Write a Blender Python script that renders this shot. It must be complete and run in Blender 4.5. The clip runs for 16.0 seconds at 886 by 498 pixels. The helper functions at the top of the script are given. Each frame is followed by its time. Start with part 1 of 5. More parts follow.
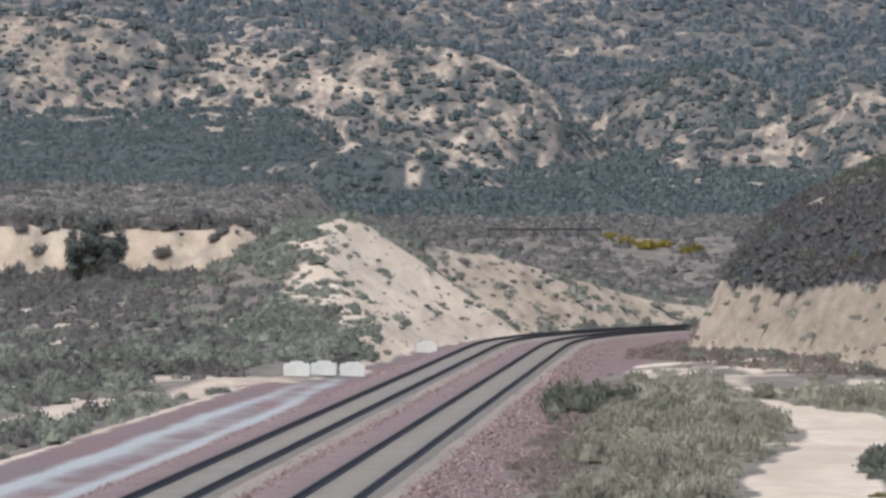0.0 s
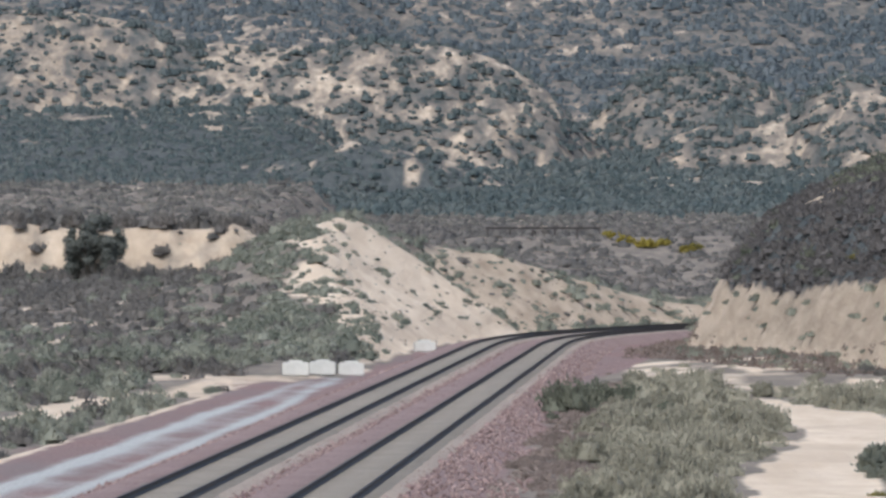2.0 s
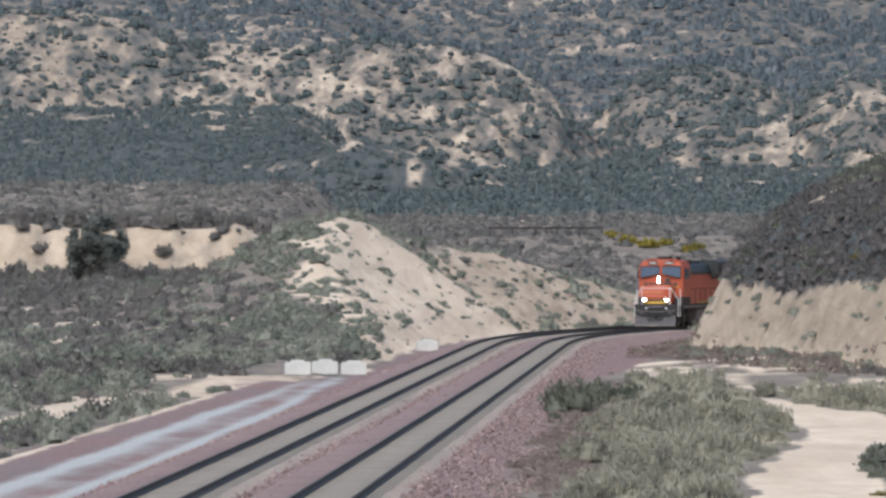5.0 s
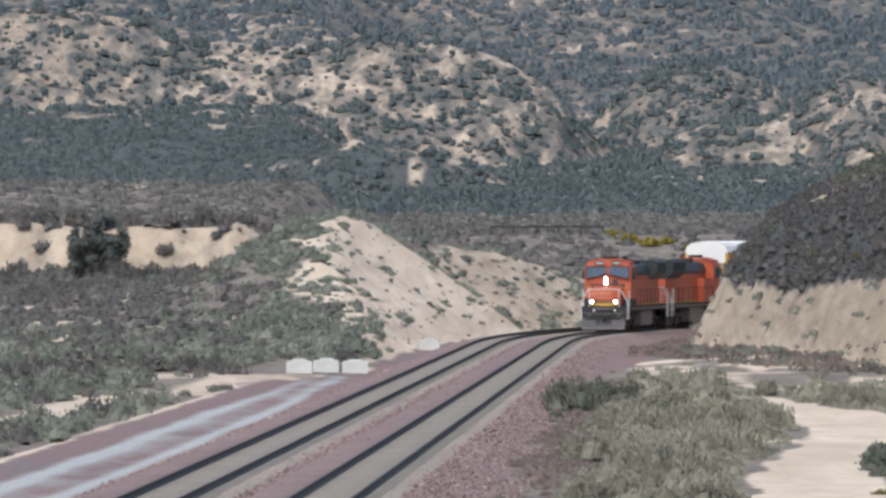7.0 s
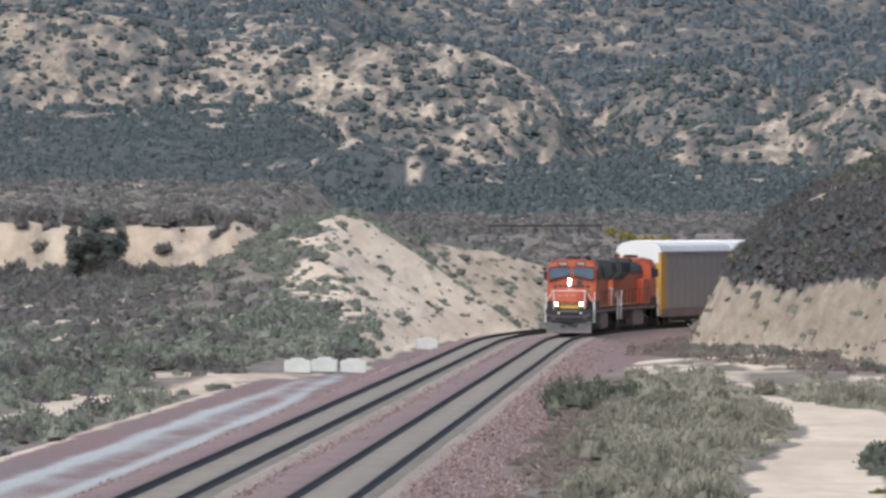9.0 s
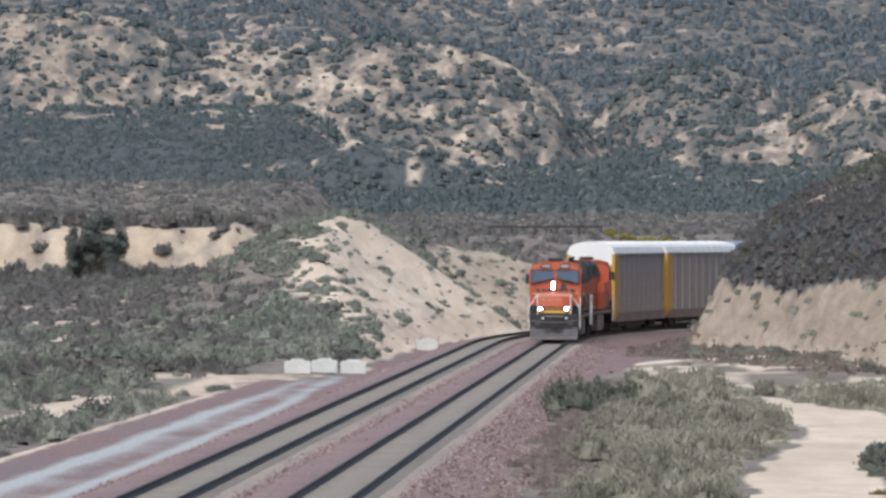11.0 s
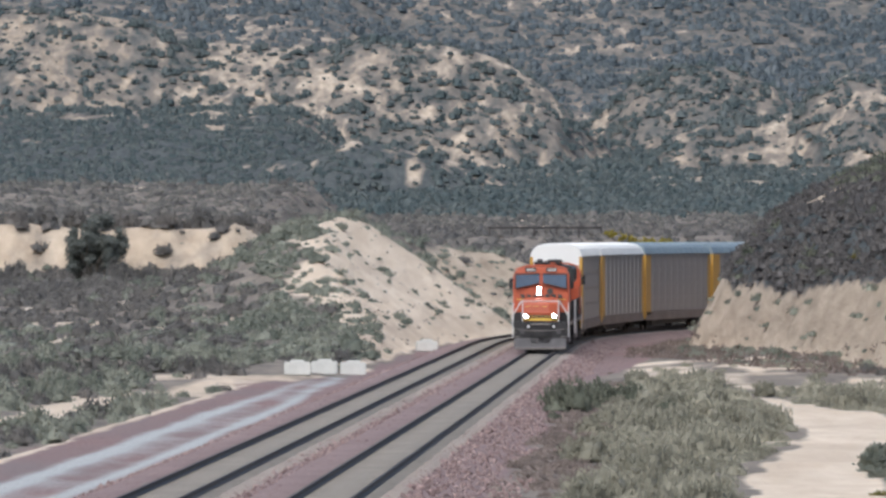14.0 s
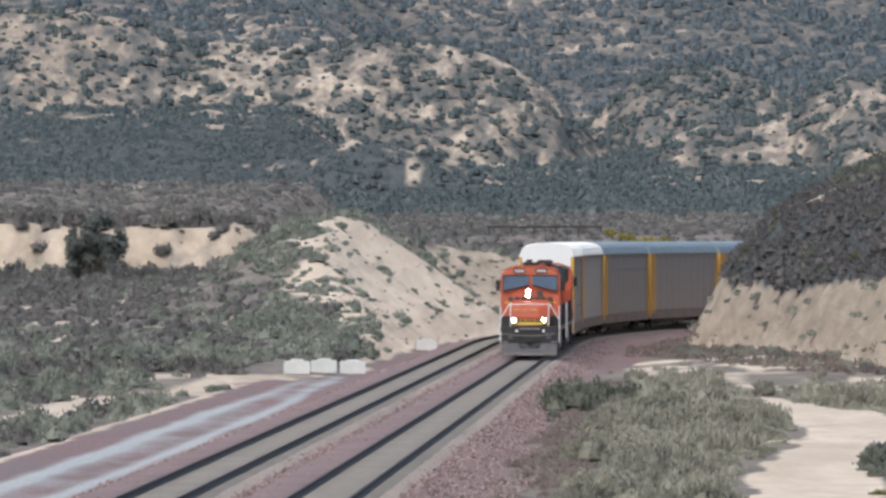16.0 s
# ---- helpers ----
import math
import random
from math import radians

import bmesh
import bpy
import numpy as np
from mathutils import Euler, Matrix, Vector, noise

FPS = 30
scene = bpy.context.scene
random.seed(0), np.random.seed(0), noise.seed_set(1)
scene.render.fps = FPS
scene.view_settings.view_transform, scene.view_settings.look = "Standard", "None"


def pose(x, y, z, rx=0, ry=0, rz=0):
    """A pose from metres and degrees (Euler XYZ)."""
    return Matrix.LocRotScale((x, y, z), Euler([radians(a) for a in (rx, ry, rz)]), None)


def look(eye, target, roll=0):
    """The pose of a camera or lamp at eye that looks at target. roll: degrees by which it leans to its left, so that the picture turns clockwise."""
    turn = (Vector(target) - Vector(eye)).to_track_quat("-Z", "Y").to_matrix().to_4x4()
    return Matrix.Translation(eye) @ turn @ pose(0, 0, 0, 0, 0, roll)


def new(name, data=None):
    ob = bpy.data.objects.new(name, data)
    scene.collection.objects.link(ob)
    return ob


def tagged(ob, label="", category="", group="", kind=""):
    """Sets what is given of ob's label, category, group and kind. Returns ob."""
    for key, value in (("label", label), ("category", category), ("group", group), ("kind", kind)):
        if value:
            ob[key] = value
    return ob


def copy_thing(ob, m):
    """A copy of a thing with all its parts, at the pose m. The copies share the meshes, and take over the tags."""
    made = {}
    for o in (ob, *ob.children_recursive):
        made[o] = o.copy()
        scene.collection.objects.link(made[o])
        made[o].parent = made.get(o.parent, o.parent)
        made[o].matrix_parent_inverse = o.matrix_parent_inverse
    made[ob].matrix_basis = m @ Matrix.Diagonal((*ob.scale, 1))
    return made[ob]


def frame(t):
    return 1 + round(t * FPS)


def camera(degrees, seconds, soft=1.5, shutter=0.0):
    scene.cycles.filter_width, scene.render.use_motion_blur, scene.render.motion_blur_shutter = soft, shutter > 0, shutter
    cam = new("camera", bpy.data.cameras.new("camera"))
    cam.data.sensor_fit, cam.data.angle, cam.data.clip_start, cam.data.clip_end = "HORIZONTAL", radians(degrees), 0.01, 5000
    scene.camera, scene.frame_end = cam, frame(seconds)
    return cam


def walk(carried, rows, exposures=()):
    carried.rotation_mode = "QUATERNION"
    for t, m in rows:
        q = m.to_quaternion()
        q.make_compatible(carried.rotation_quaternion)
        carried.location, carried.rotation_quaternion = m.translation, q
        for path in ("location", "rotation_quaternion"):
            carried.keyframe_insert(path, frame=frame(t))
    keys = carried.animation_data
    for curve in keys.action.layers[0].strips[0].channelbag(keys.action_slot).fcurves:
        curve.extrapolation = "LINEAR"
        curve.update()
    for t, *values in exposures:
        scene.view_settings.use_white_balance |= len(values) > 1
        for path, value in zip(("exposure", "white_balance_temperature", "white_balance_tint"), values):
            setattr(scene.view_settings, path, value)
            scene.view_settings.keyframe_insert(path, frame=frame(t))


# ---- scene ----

DEG = 0.003906                      # degrees of view in one step of the shake
cam = camera(6.119, 16.0, soft=2.8)
SHAKE = [(0.0, 2.0, 2.0), (0.5, 2.9, 0.3), (1.0, 2.4, -0.9), (1.5, 1.4, 0.2), (2.0, 0.0, 0.0), (2.5, -0.5, 0.3), (3.0, 0.2, 0.1), (3.5, 1.3, 2.2), (4.0, 4.6, 0.5), (6.5, 3.2, -1.4), (7.0, 6.4, -2.7), (7.5, 6.6, -4.2), (8.0, 6.3, -3.6), (8.5, 5.2, -2.5), (9.0, 3.3, -4.5), (11.5, 3.4, -1.0), (12.0, 4.9, 0.4), (12.5, 4.0, 0.0), (13.0, 3.6, -0.0), (13.5, 4.4, 0.9), (14.0, 3.2, -0.8), (14.5, 1.8, -1.1), (15.0, 3.3, -2.1), (15.5, 1.9, -3.1), (16.0, 2.3, -2.3)]
walk(cam, [(t, pose(0, 0, 6.281, 89.915 + b * DEG, 0, a * DEG)) for t, a, b in SHAKE], exposures=[(0, 0.02, 5950, 10), (16, 0.02, 5950, 10)])

# ---- light: a bright overcast sky with a veiled sun ----
SUN_ELEVATION, SUN_AZIMUTH = 50, 196
world = bpy.data.worlds.new("sky")
scene.world = world
world.use_nodes = True
_n = world.node_tree.nodes
_sky = _n.new("ShaderNodeTexSky")
_sky.sky_type, _sky.sun_disc = "NISHITA", False
_sky.sun_elevation, _sky.sun_rotation = radians(SUN_ELEVATION), radians(SUN_AZIMUTH)
_sky.air_density, _sky.dust_density, _sky.ozone_density = 1.0, 4.0, 1.0
_n["Background"].inputs["Strength"].default_value = 0.145
world.node_tree.links.new(_sky.outputs[0], _n["Background"].inputs["Color"])
sun = new("sun", bpy.data.lights.new("sun", "SUN"))
sun.data.energy, sun.data.angle, sun.data.color = 1.75, radians(30), (1.0, 0.98, 0.95)
sun.matrix_world = look((0, 0, 0), [-c for c in (
    math.sin(radians(SUN_AZIMUTH)) * math.cos(radians(SUN_ELEVATION)),
    math.cos(radians(SUN_AZIMUTH)) * math.cos(radians(SUN_ELEVATION)),
    math.sin(radians(SUN_ELEVATION)))])

# ---- materials ----


def material(name, colour, rough=0.9, metal=0.0, vary=0.25, scale=1.0, fine=12.0, bump=0.3, second=None, depth=0.02,
             stretch=(1, 1, 1)):
    """A procedural surface: base colour broken up at two scales, with fine relief."""
    m = bpy.data.materials.new(name)
    m.use_nodes = True
    nt = m.node_tree
    nodes, links = nt.nodes, nt.links
    p = nodes["Principled BSDF"]
    p.inputs["Roughness"].default_value, p.inputs["Metallic"].default_value = rough, metal
    co = nodes.new("ShaderNodeTexCoord")
    big, small = nodes.new("ShaderNodeTexNoise"), nodes.new("ShaderNodeTexNoise")
    big.inputs["Scale"].default_value, big.inputs["Detail"].default_value = scale, 6
    small.inputs["Scale"].default_value, small.inputs["Detail"].default_value = scale * fine, 4
    shape = nodes.new("ShaderNodeMapping")
    shape.inputs["Scale"].default_value = stretch
    links.new(co.outputs["Object"], shape.inputs["Vector"])
    for n in (big, small):
        links.new(shape.outputs["Vector"], n.inputs["Vector"])
    dark = [c * (1 - vary) for c in colour]
    light = list(second) if second else [min(1, c * (1 + vary)) for c in colour]
    ramp = nodes.new("ShaderNodeMix")
    ramp.data_type = "RGBA"
    ramp.inputs[6].default_value, ramp.inputs[7].default_value = (*dark, 1), (*light, 1)
    links.new(big.outputs["Fac"], ramp.inputs[0])
    grain = nodes.new("ShaderNodeMix")
    grain.data_type, grain.blend_type = "RGBA", "OVERLAY"
    grain.inputs[0].default_value = min(1, vary * 1.6)
    links.new(ramp.outputs[2], grain.inputs[6])
    links.new(small.outputs["Color"], grain.inputs[7])
    gray = nodes.new("ShaderNodeRGBToBW")
    links.new(small.outputs["Color"], gray.inputs[0])
    links.new(gray.outputs[0], grain.inputs[7])
    out = grain.outputs[2]
    links.new(out, p.inputs["Base Color"])
    bp = nodes.new("ShaderNodeBump")
    bp.inputs["Strength"].default_value, bp.inputs["Distance"].default_value = bump, depth
    links.new(small.outputs["Fac"], bp.inputs["Height"])
    links.new(bp.outputs["Normal"], p.inputs["Normal"])
    return m


def glow(name, colour, power):
    m = bpy.data.materials.new(name)
    m.use_nodes = True
    p = m.node_tree.nodes["Principled BSDF"]
    p.inputs["Base Color"].default_value = (*colour, 1)
    p.inputs["Emission Color"].default_value, p.inputs["Emission Strength"].default_value = (*colour, 1), power
    return m


def toned(name, a, b, rough=0.95, leafy=0.35):
    """Foliage: each bush takes its own mix of two colours from its tone, each leaf a little more."""
    m = bpy.data.materials.new(name)
    m.use_nodes = True
    nodes, links = m.node_tree.nodes, m.node_tree.links
    p = nodes["Principled BSDF"]
    p.inputs["Roughness"].default_value = rough
    p.inputs["Specular IOR Level"].default_value = 0.15
    at = nodes.new("ShaderNodeAttribute")
    at.attribute_name = "tone"
    ob = nodes.new("ShaderNodeObjectInfo")
    geo = nodes.new("ShaderNodeNewGeometry")
    add = nodes.new("ShaderNodeMath")
    add.operation = "ADD"
    links.new(at.outputs["Fac"], add.inputs[0])
    links.new(ob.outputs["Random"], add.inputs[1])
    fr = nodes.new("ShaderNodeMath")
    fr.operation = "FRACT"
    links.new(add.outputs[0], fr.inputs[0])
    mix = nodes.new("ShaderNodeMix")
    mix.data_type = "RGBA"
    mix.inputs[6].default_value, mix.inputs[7].default_value = (*a, 1), (*b, 1)
    links.new(fr.outputs[0], mix.inputs[0])
    hsv = nodes.new("ShaderNodeHueSaturation")
    val = nodes.new("ShaderNodeMath")
    val.operation = "MULTIPLY_ADD"
    val.inputs[1].default_value, val.inputs[2].default_value = leafy * 2, 1 - leafy
    links.new(geo.outputs["Random Per Island"], val.inputs[0])
    links.new(val.outputs[0], hsv.inputs["Value"])
    links.new(mix.outputs[2], hsv.inputs["Color"])
    links.new(hsv.outputs[0], p.inputs["Base Color"])
    return m


SAND, SAND_LIGHT = (0.64, 0.52, 0.382), (0.79, 0.68, 0.53)


def ground_material():
    """Sand, scrub litter, pink gravel and pale wheel tracks, mixed by what covers the ground."""
    m = bpy.data.materials.new("desert_ground")
    m.use_nodes = True
    nodes, links = m.node_tree.nodes, m.node_tree.links
    p = nodes["Principled BSDF"]
    p.inputs["Roughness"].default_value = 0.97
    p.inputs["Specular IOR Level"].default_value = 0.1
    co = nodes.new("ShaderNodeTexCoord")

    drawn = nodes.new("ShaderNodeMapping")                  # wind and water draw the grain out along the valley
    drawn.inputs["Scale"].default_value = (1, 0.28, 1)
    links.new(co.outputs["Object"], drawn.inputs["Vector"])

    def noisy(scale, detail=6):
        n = nodes.new("ShaderNodeTexNoise")
        n.inputs["Scale"].default_value, n.inputs["Detail"].default_value = scale, detail
        links.new(drawn.outputs["Vector"], n.inputs["Vector"])
        return n.outputs["Fac"]

    def blend(fac, a, b):
        n = nodes.new("ShaderNodeMix")
        n.data_type = "RGBA"
        links.new(fac, n.inputs[0])
        for k, c in ((6, a), (7, b)):
            if isinstance(c, tuple):
                n.inputs[k].default_value = (*c, 1)
            else:
                links.new(c, n.inputs[k])
        return n.outputs[2]

    def spread(x, lo, hi):
        n = nodes.new("ShaderNodeMapRange")
        links.new(x, n.inputs[0])
        n.inputs[1].default_value, n.inputs[2].default_value = lo, hi
        return n.outputs[0]

    def cover(name, scale, soft=0.35):
        """The mask of a cover, ragged at its edge."""
        a = nodes.new("ShaderNodeAttribute")
        a.attribute_name = name
        k = nodes.new("ShaderNodeMath")
        k.operation = "MULTIPLY_ADD"
        links.new(noisy(scale, 5), k.inputs[0])
        k.inputs[1].default_value = 0.9
        links.new(a.outputs["Fac"], k.inputs[2])
        return spread(k.outputs[0], 0.95 - soft / 2, 0.95 + soft / 2)

    fine, mid, big = noisy(9.0, 4), noisy(0.9), noisy(0.12)
    sand = blend(spread(mid, 0.3, 0.7), SAND, SAND_LIGHT)
    sand = blend(spread(big, 0.35, 0.75), sand, (0.53, 0.43, 0.32))
    litter = blend(spread(mid, 0.3, 0.7), (0.175, 0.155, 0.132), (0.29, 0.252, 0.205))
    pinkish = blend(spread(fine, 0.25, 0.75), (0.175, 0.115, 0.105), (0.35, 0.25, 0.23))
    pinkish = blend(spread(big, 0.4, 0.7), pinkish, (0.235, 0.19, 0.178))
    pale = blend(spread(fine, 0.3, 0.7), (0.36, 0.37, 0.35), (0.53, 0.54, 0.515))
    # brown soil colour; also dims the bank for shade and far sand for haze
    earth_and_dimming = blend(spread(mid, 0.3, 0.7), (0.33, 0.262, 0.19), (0.47, 0.385, 0.285))
    col = blend(cover("earth_and_dimming", 0.5, 0.7), sand, earth_and_dimming)
    col = blend(cover("litter", 0.7), col, litter)
    # low undergrowth; its slight blue is haze mixed into the colour
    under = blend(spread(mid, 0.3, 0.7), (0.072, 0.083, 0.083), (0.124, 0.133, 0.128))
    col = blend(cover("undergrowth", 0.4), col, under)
    col = blend(cover("gravel", 0.8), col, pinkish)
    col = blend(cover("pale", 0.5, 0.6), col, pale)
    links.new(col, p.inputs["Base Color"])
    bp = nodes.new("ShaderNodeBump")
    bp.inputs["Strength"].default_value, bp.inputs["Distance"].default_value = 0.5, 0.05
    links.new(fine, bp.inputs["Height"])
    rills = nodes.new("ShaderNodeBump")
    rills.inputs["Strength"].default_value, rills.inputs["Distance"].default_value = 0.55, 0.6
    links.new(noisy(0.8, 8), rills.inputs["Height"])
    links.new(rills.outputs["Normal"], bp.inputs["Normal"])
    links.new(bp.outputs["Normal"], p.inputs["Normal"])
    return m


GROUND = ground_material()
STEEL = material("rail_steel", (0.040, 0.035, 0.033), 0.6, 0.2, 0.3, 2, 20)
TIE = material("concrete_ties", (0.245, 0.222, 0.19), 0.9, 0, 0.25, 0.4, 30)
BALLAST = material("pink_ballast", (0.275, 0.188, 0.168), 0.95, 0, 0.3, 0.5, 16, 0.9, (0.32, 0.232, 0.210), 0.05, (1, 0.5, 1))
FOUL_BALLAST = material("grey_track_ballast", (0.165, 0.155, 0.138), 0.95, 0, 0.3, 0.3, 40, 0.8, None, 0.05)
TAN_BALLAST = material("tan_shoulder_stone", (0.34, 0.28, 0.225), 0.95, 0, 0.3, 0.3, 30, 0.8, None, 0.04, (1, 0.2, 1))
CONCRETE = material("weathered_concrete", (0.56, 0.56, 0.52), 0.9, 0, 0.25, 1.5, 14)
# leaf colour of the hills tinted bluish for haze
SCRUB_FAR_HAZED = toned("hazed_far_scrub", (0.074, 0.097, 0.098), (0.128, 0.144, 0.138), 0.95, 0.16)
# farthest slopes: paler and bluer again, aerial haze put into the leaf colour
SCRUB_DISTANT_HAZED = toned("distant_scrub", (0.088, 0.110, 0.122), (0.136, 0.154, 0.160), 0.95, 0.16)
SCRUB_TERRACE = toned("terrace_scrub", (0.105, 0.104, 0.098), (0.185, 0.175, 0.155), 0.95, 0.15)
SCRUB_MID = toned("sagebrush", (0.132, 0.145, 0.118), (0.245, 0.254, 0.205), 0.95, 0.14)
SCRUB_NEAR = toned("grey_green_brush", (0.190, 0.184, 0.140), (0.348, 0.332, 0.256), 0.95, 0.13)
SCRUB_DARK = toned("dark_chaparral", (0.104, 0.102, 0.096), (0.172, 0.160, 0.146), 0.95, 0.15)
SCRUB_HILL = toned("brown_hillside_brush", (0.094, 0.090, 0.088), (0.142, 0.132, 0.124), 0.95, 0.12)
TREE_LEAVES = toned("dusty_tree_leaves", (0.125, 0.136, 0.122), (0.175, 0.184, 0.162), 0.95, 0.2)
SCRUB_OLIVE = toned("olive_shrub", (0.092, 0.103, 0.078), (0.150, 0.156, 0.118))
SCRUB_DRY = toned("dry_brush", (0.165, 0.135, 0.118), (0.26, 0.215, 0.186), 0.95, 0.2)
FLOWERS = toned("yellow_flowers", (0.13, 0.125, 0.05), (0.25, 0.205, 0.04))
STONES = toned("loose_ballast_stones", (0.20, 0.135, 0.122), (0.36, 0.275, 0.25), 0.95, 0.3)
BARK = material("grey_bark", (0.09, 0.075, 0.06), 0.95, 0, 0.3, 3, 10)


# ---- the line of the tracks: straight, an easement and a curve to the right ----
TRACK_X, TRACK_Y, TRACK_TURN = -2.967, 200.0, 0.0324
CURVE_START, EASEMENT, RADIUS, TRACK_GAP = 276.8, 51.5, 421.0, 4.124
SPEED, FRONT_AT_END = 12.928, 226.56
RUN = np.arange(-460.0, 700.0, 1.0)
_k = np.clip((RUN - CURVE_START) / EASEMENT, 0, 1) / RADIUS
TURN = np.concatenate([[0], np.cumsum((_k[1:] + _k[:-1]) / 2)])
TURN += TRACK_TURN
_x = np.concatenate([[0], np.cumsum(np.sin((TURN[1:] + TURN[:-1]) / 2))])
_y = np.concatenate([[0], np.cumsum(np.cos((TURN[1:] + TURN[:-1]) / 2))])
LINE_X = _x - np.interp(0, RUN, _x) + TRACK_X
LINE_Y = _y - np.interp(0, RUN, _y) + TRACK_Y


def on_line(s, off=0.0):
    """Place and heading (from +y to +x) at s along the line, off to its right."""
    t = np.interp(s, RUN, TURN)
    return np.interp(s, RUN, LINE_X) + off * np.cos(t), np.interp(s, RUN, LINE_Y) - off * np.sin(t), t


def beside(X, Y):
    """How far points lie along the line and to its right."""
    X, Y = np.asarray(X, float), np.asarray(Y, float)
    s, d = np.zeros(X.shape), np.zeros(X.shape)
    lx, ly, lt, ls = LINE_X[::4], LINE_Y[::4], TURN[::4], RUN[::4]
    fx, fy, fs, fd = X.ravel(), Y.ravel(), s.ravel(), d.ravel()
    for i in range(0, len(fx), 20000):
        a, b = fx[i:i + 20000], fy[i:i + 20000]
        n = ((a[:, None] - lx) ** 2 + (b[:, None] - ly) ** 2).argmin(1)
        dx, dy, t = a - lx[n], b - ly[n], lt[n]
        fs[i:i + 20000] = ls[n] + dx * np.sin(t) + dy * np.cos(t)
        fd[i:i + 20000] = dx * np.cos(t) - dy * np.sin(t)
    return fs.reshape(X.shape), fd.reshape(X.shape)


# ---- the lie of the land ----
_rng = np.random.default_rng(7)
_table = _rng.random((256, 256))


def value_noise(x, y):
    xi, yi = np.floor(x).astype(int), np.floor(y).astype(int)
    u, v = x - xi, y - yi
    u, v = u * u * (3 - 2 * u), v * v * (3 - 2 * v)
    g = lambda a, b: _table[a & 255, b & 255]
    return (g(xi, yi) * (1 - u) + g(xi + 1, yi) * u) * (1 - v) + (g(xi, yi + 1) * (1 - u) + g(xi + 1, yi + 1) * u) * v


def fbm(x, y, scale, octaves=4):
    """Broken noise from -1 to 1."""
    total, amp, norm = 0, 1.0, 0
    for k in range(octaves):
        total = total + amp * (value_noise(x / scale * 2 ** k + 17.3 * k, y / scale * 2 ** k + 9.1 * k) * 2 - 1)
        norm, amp = norm + amp, amp * 0.5
    return total / norm


def step(x, a, b):
    t = np.clip((x - a) / (b - a), 0, 1)
    return t * t * (3 - 2 * t)


BASE_Y = [-5000, 150, 380, 470, 560, 640, 648, 900, 1120, 1180, 1420, 1480, 1600, 1750, 1900, 2100, 2600, 3400, 5000]
BASE_Z = [-0.7, -0.7, -0.6, 0.35, 1.75, 2.75, 3.3, 7.3, 10.3, 11.5, 20, 25, 37, 54, 72, 92, 130, 180, 260]
# crest lines of the hills: distance, fall to the front, then the height of the crest along x
RIDGES = (
    (1230, 0.36, (-48, -33, -26, -14, -7, 1, 11, 26), (8, 13.4, 16.2, 20.4, 19.6, 17.6, 14.0, 8)),
    (1395, 0.40, (-100, -75, -62, -51, -43, -21, -14, 0, 9, 18, 22, 31, 40), (43, 44, 44, 42, 38.4, 37.6, 39.0, 38.4, 35.6, 30.3, 25.6, 14, 6)),
    (1360, 0.36, (24, 31, 37, 44, 51, 57, 62, 67, 73, 90), (8, 14.5, 22.5, 25.0, 25.2, 26.5, 30.0, 32.8, 31.2, 34)),
    (1480, 0.34, (22, 30, 35, 42, 50, 58, 64, 74), (24, 29.8, 34.2, 36.2, 36.0, 33.0, 29.5, 22)),
)


def hills(X, Y):
    """The crests behind the valley, worn by gullies."""
    z = np.full(np.shape(X), -50.0)
    worn = 9 * fbm(X, Y * 0.45, 17, 3) + 3.0 * np.abs(fbm(X + 33, Y * 0.3, 7, 2))
    for far, fall, xs, zs in RIDGES:
        crest = np.interp(X + 1.6 * fbm(X, Y, 9, 2), xs, zs)
        v = Y - far
        r = crest - np.where(v < 0, fall, 0.30) * np.sqrt(v * v + 30) + fall * 5 + fall * worn * step(np.abs(v), 6, 30)
        z = np.maximum(z, r) + 0.8 * np.exp(-((z - r) / 1.6) ** 2)
    return z


def toe_line(Y):
    """The foot of the cut bank, to the right of the line."""
    return np.interp(Y, [0, 330, 417, 500, 540, 580, 1000], [90, 36, 18.0, 8.2, 7.0, 6.2, 6.0])


def bank_edge(X, Y, d):
    """How far inside the cut bank a place lies, past its foot."""
    return d - toe_line(Y) + 1.3 * fbm(X * 0.5, Y * 0.6, 19, 2) + 0.14 * fbm(X, Y * 0.25, 4, 2)


def bank_top(Y):
    """How far the open sand of the bank reaches before the brush begins."""
    return 1.55 + 0.7 * (1 - step(Y, 425, 470)) + 0.9 * np.exp(-((Y - 516) / 14) ** 2)


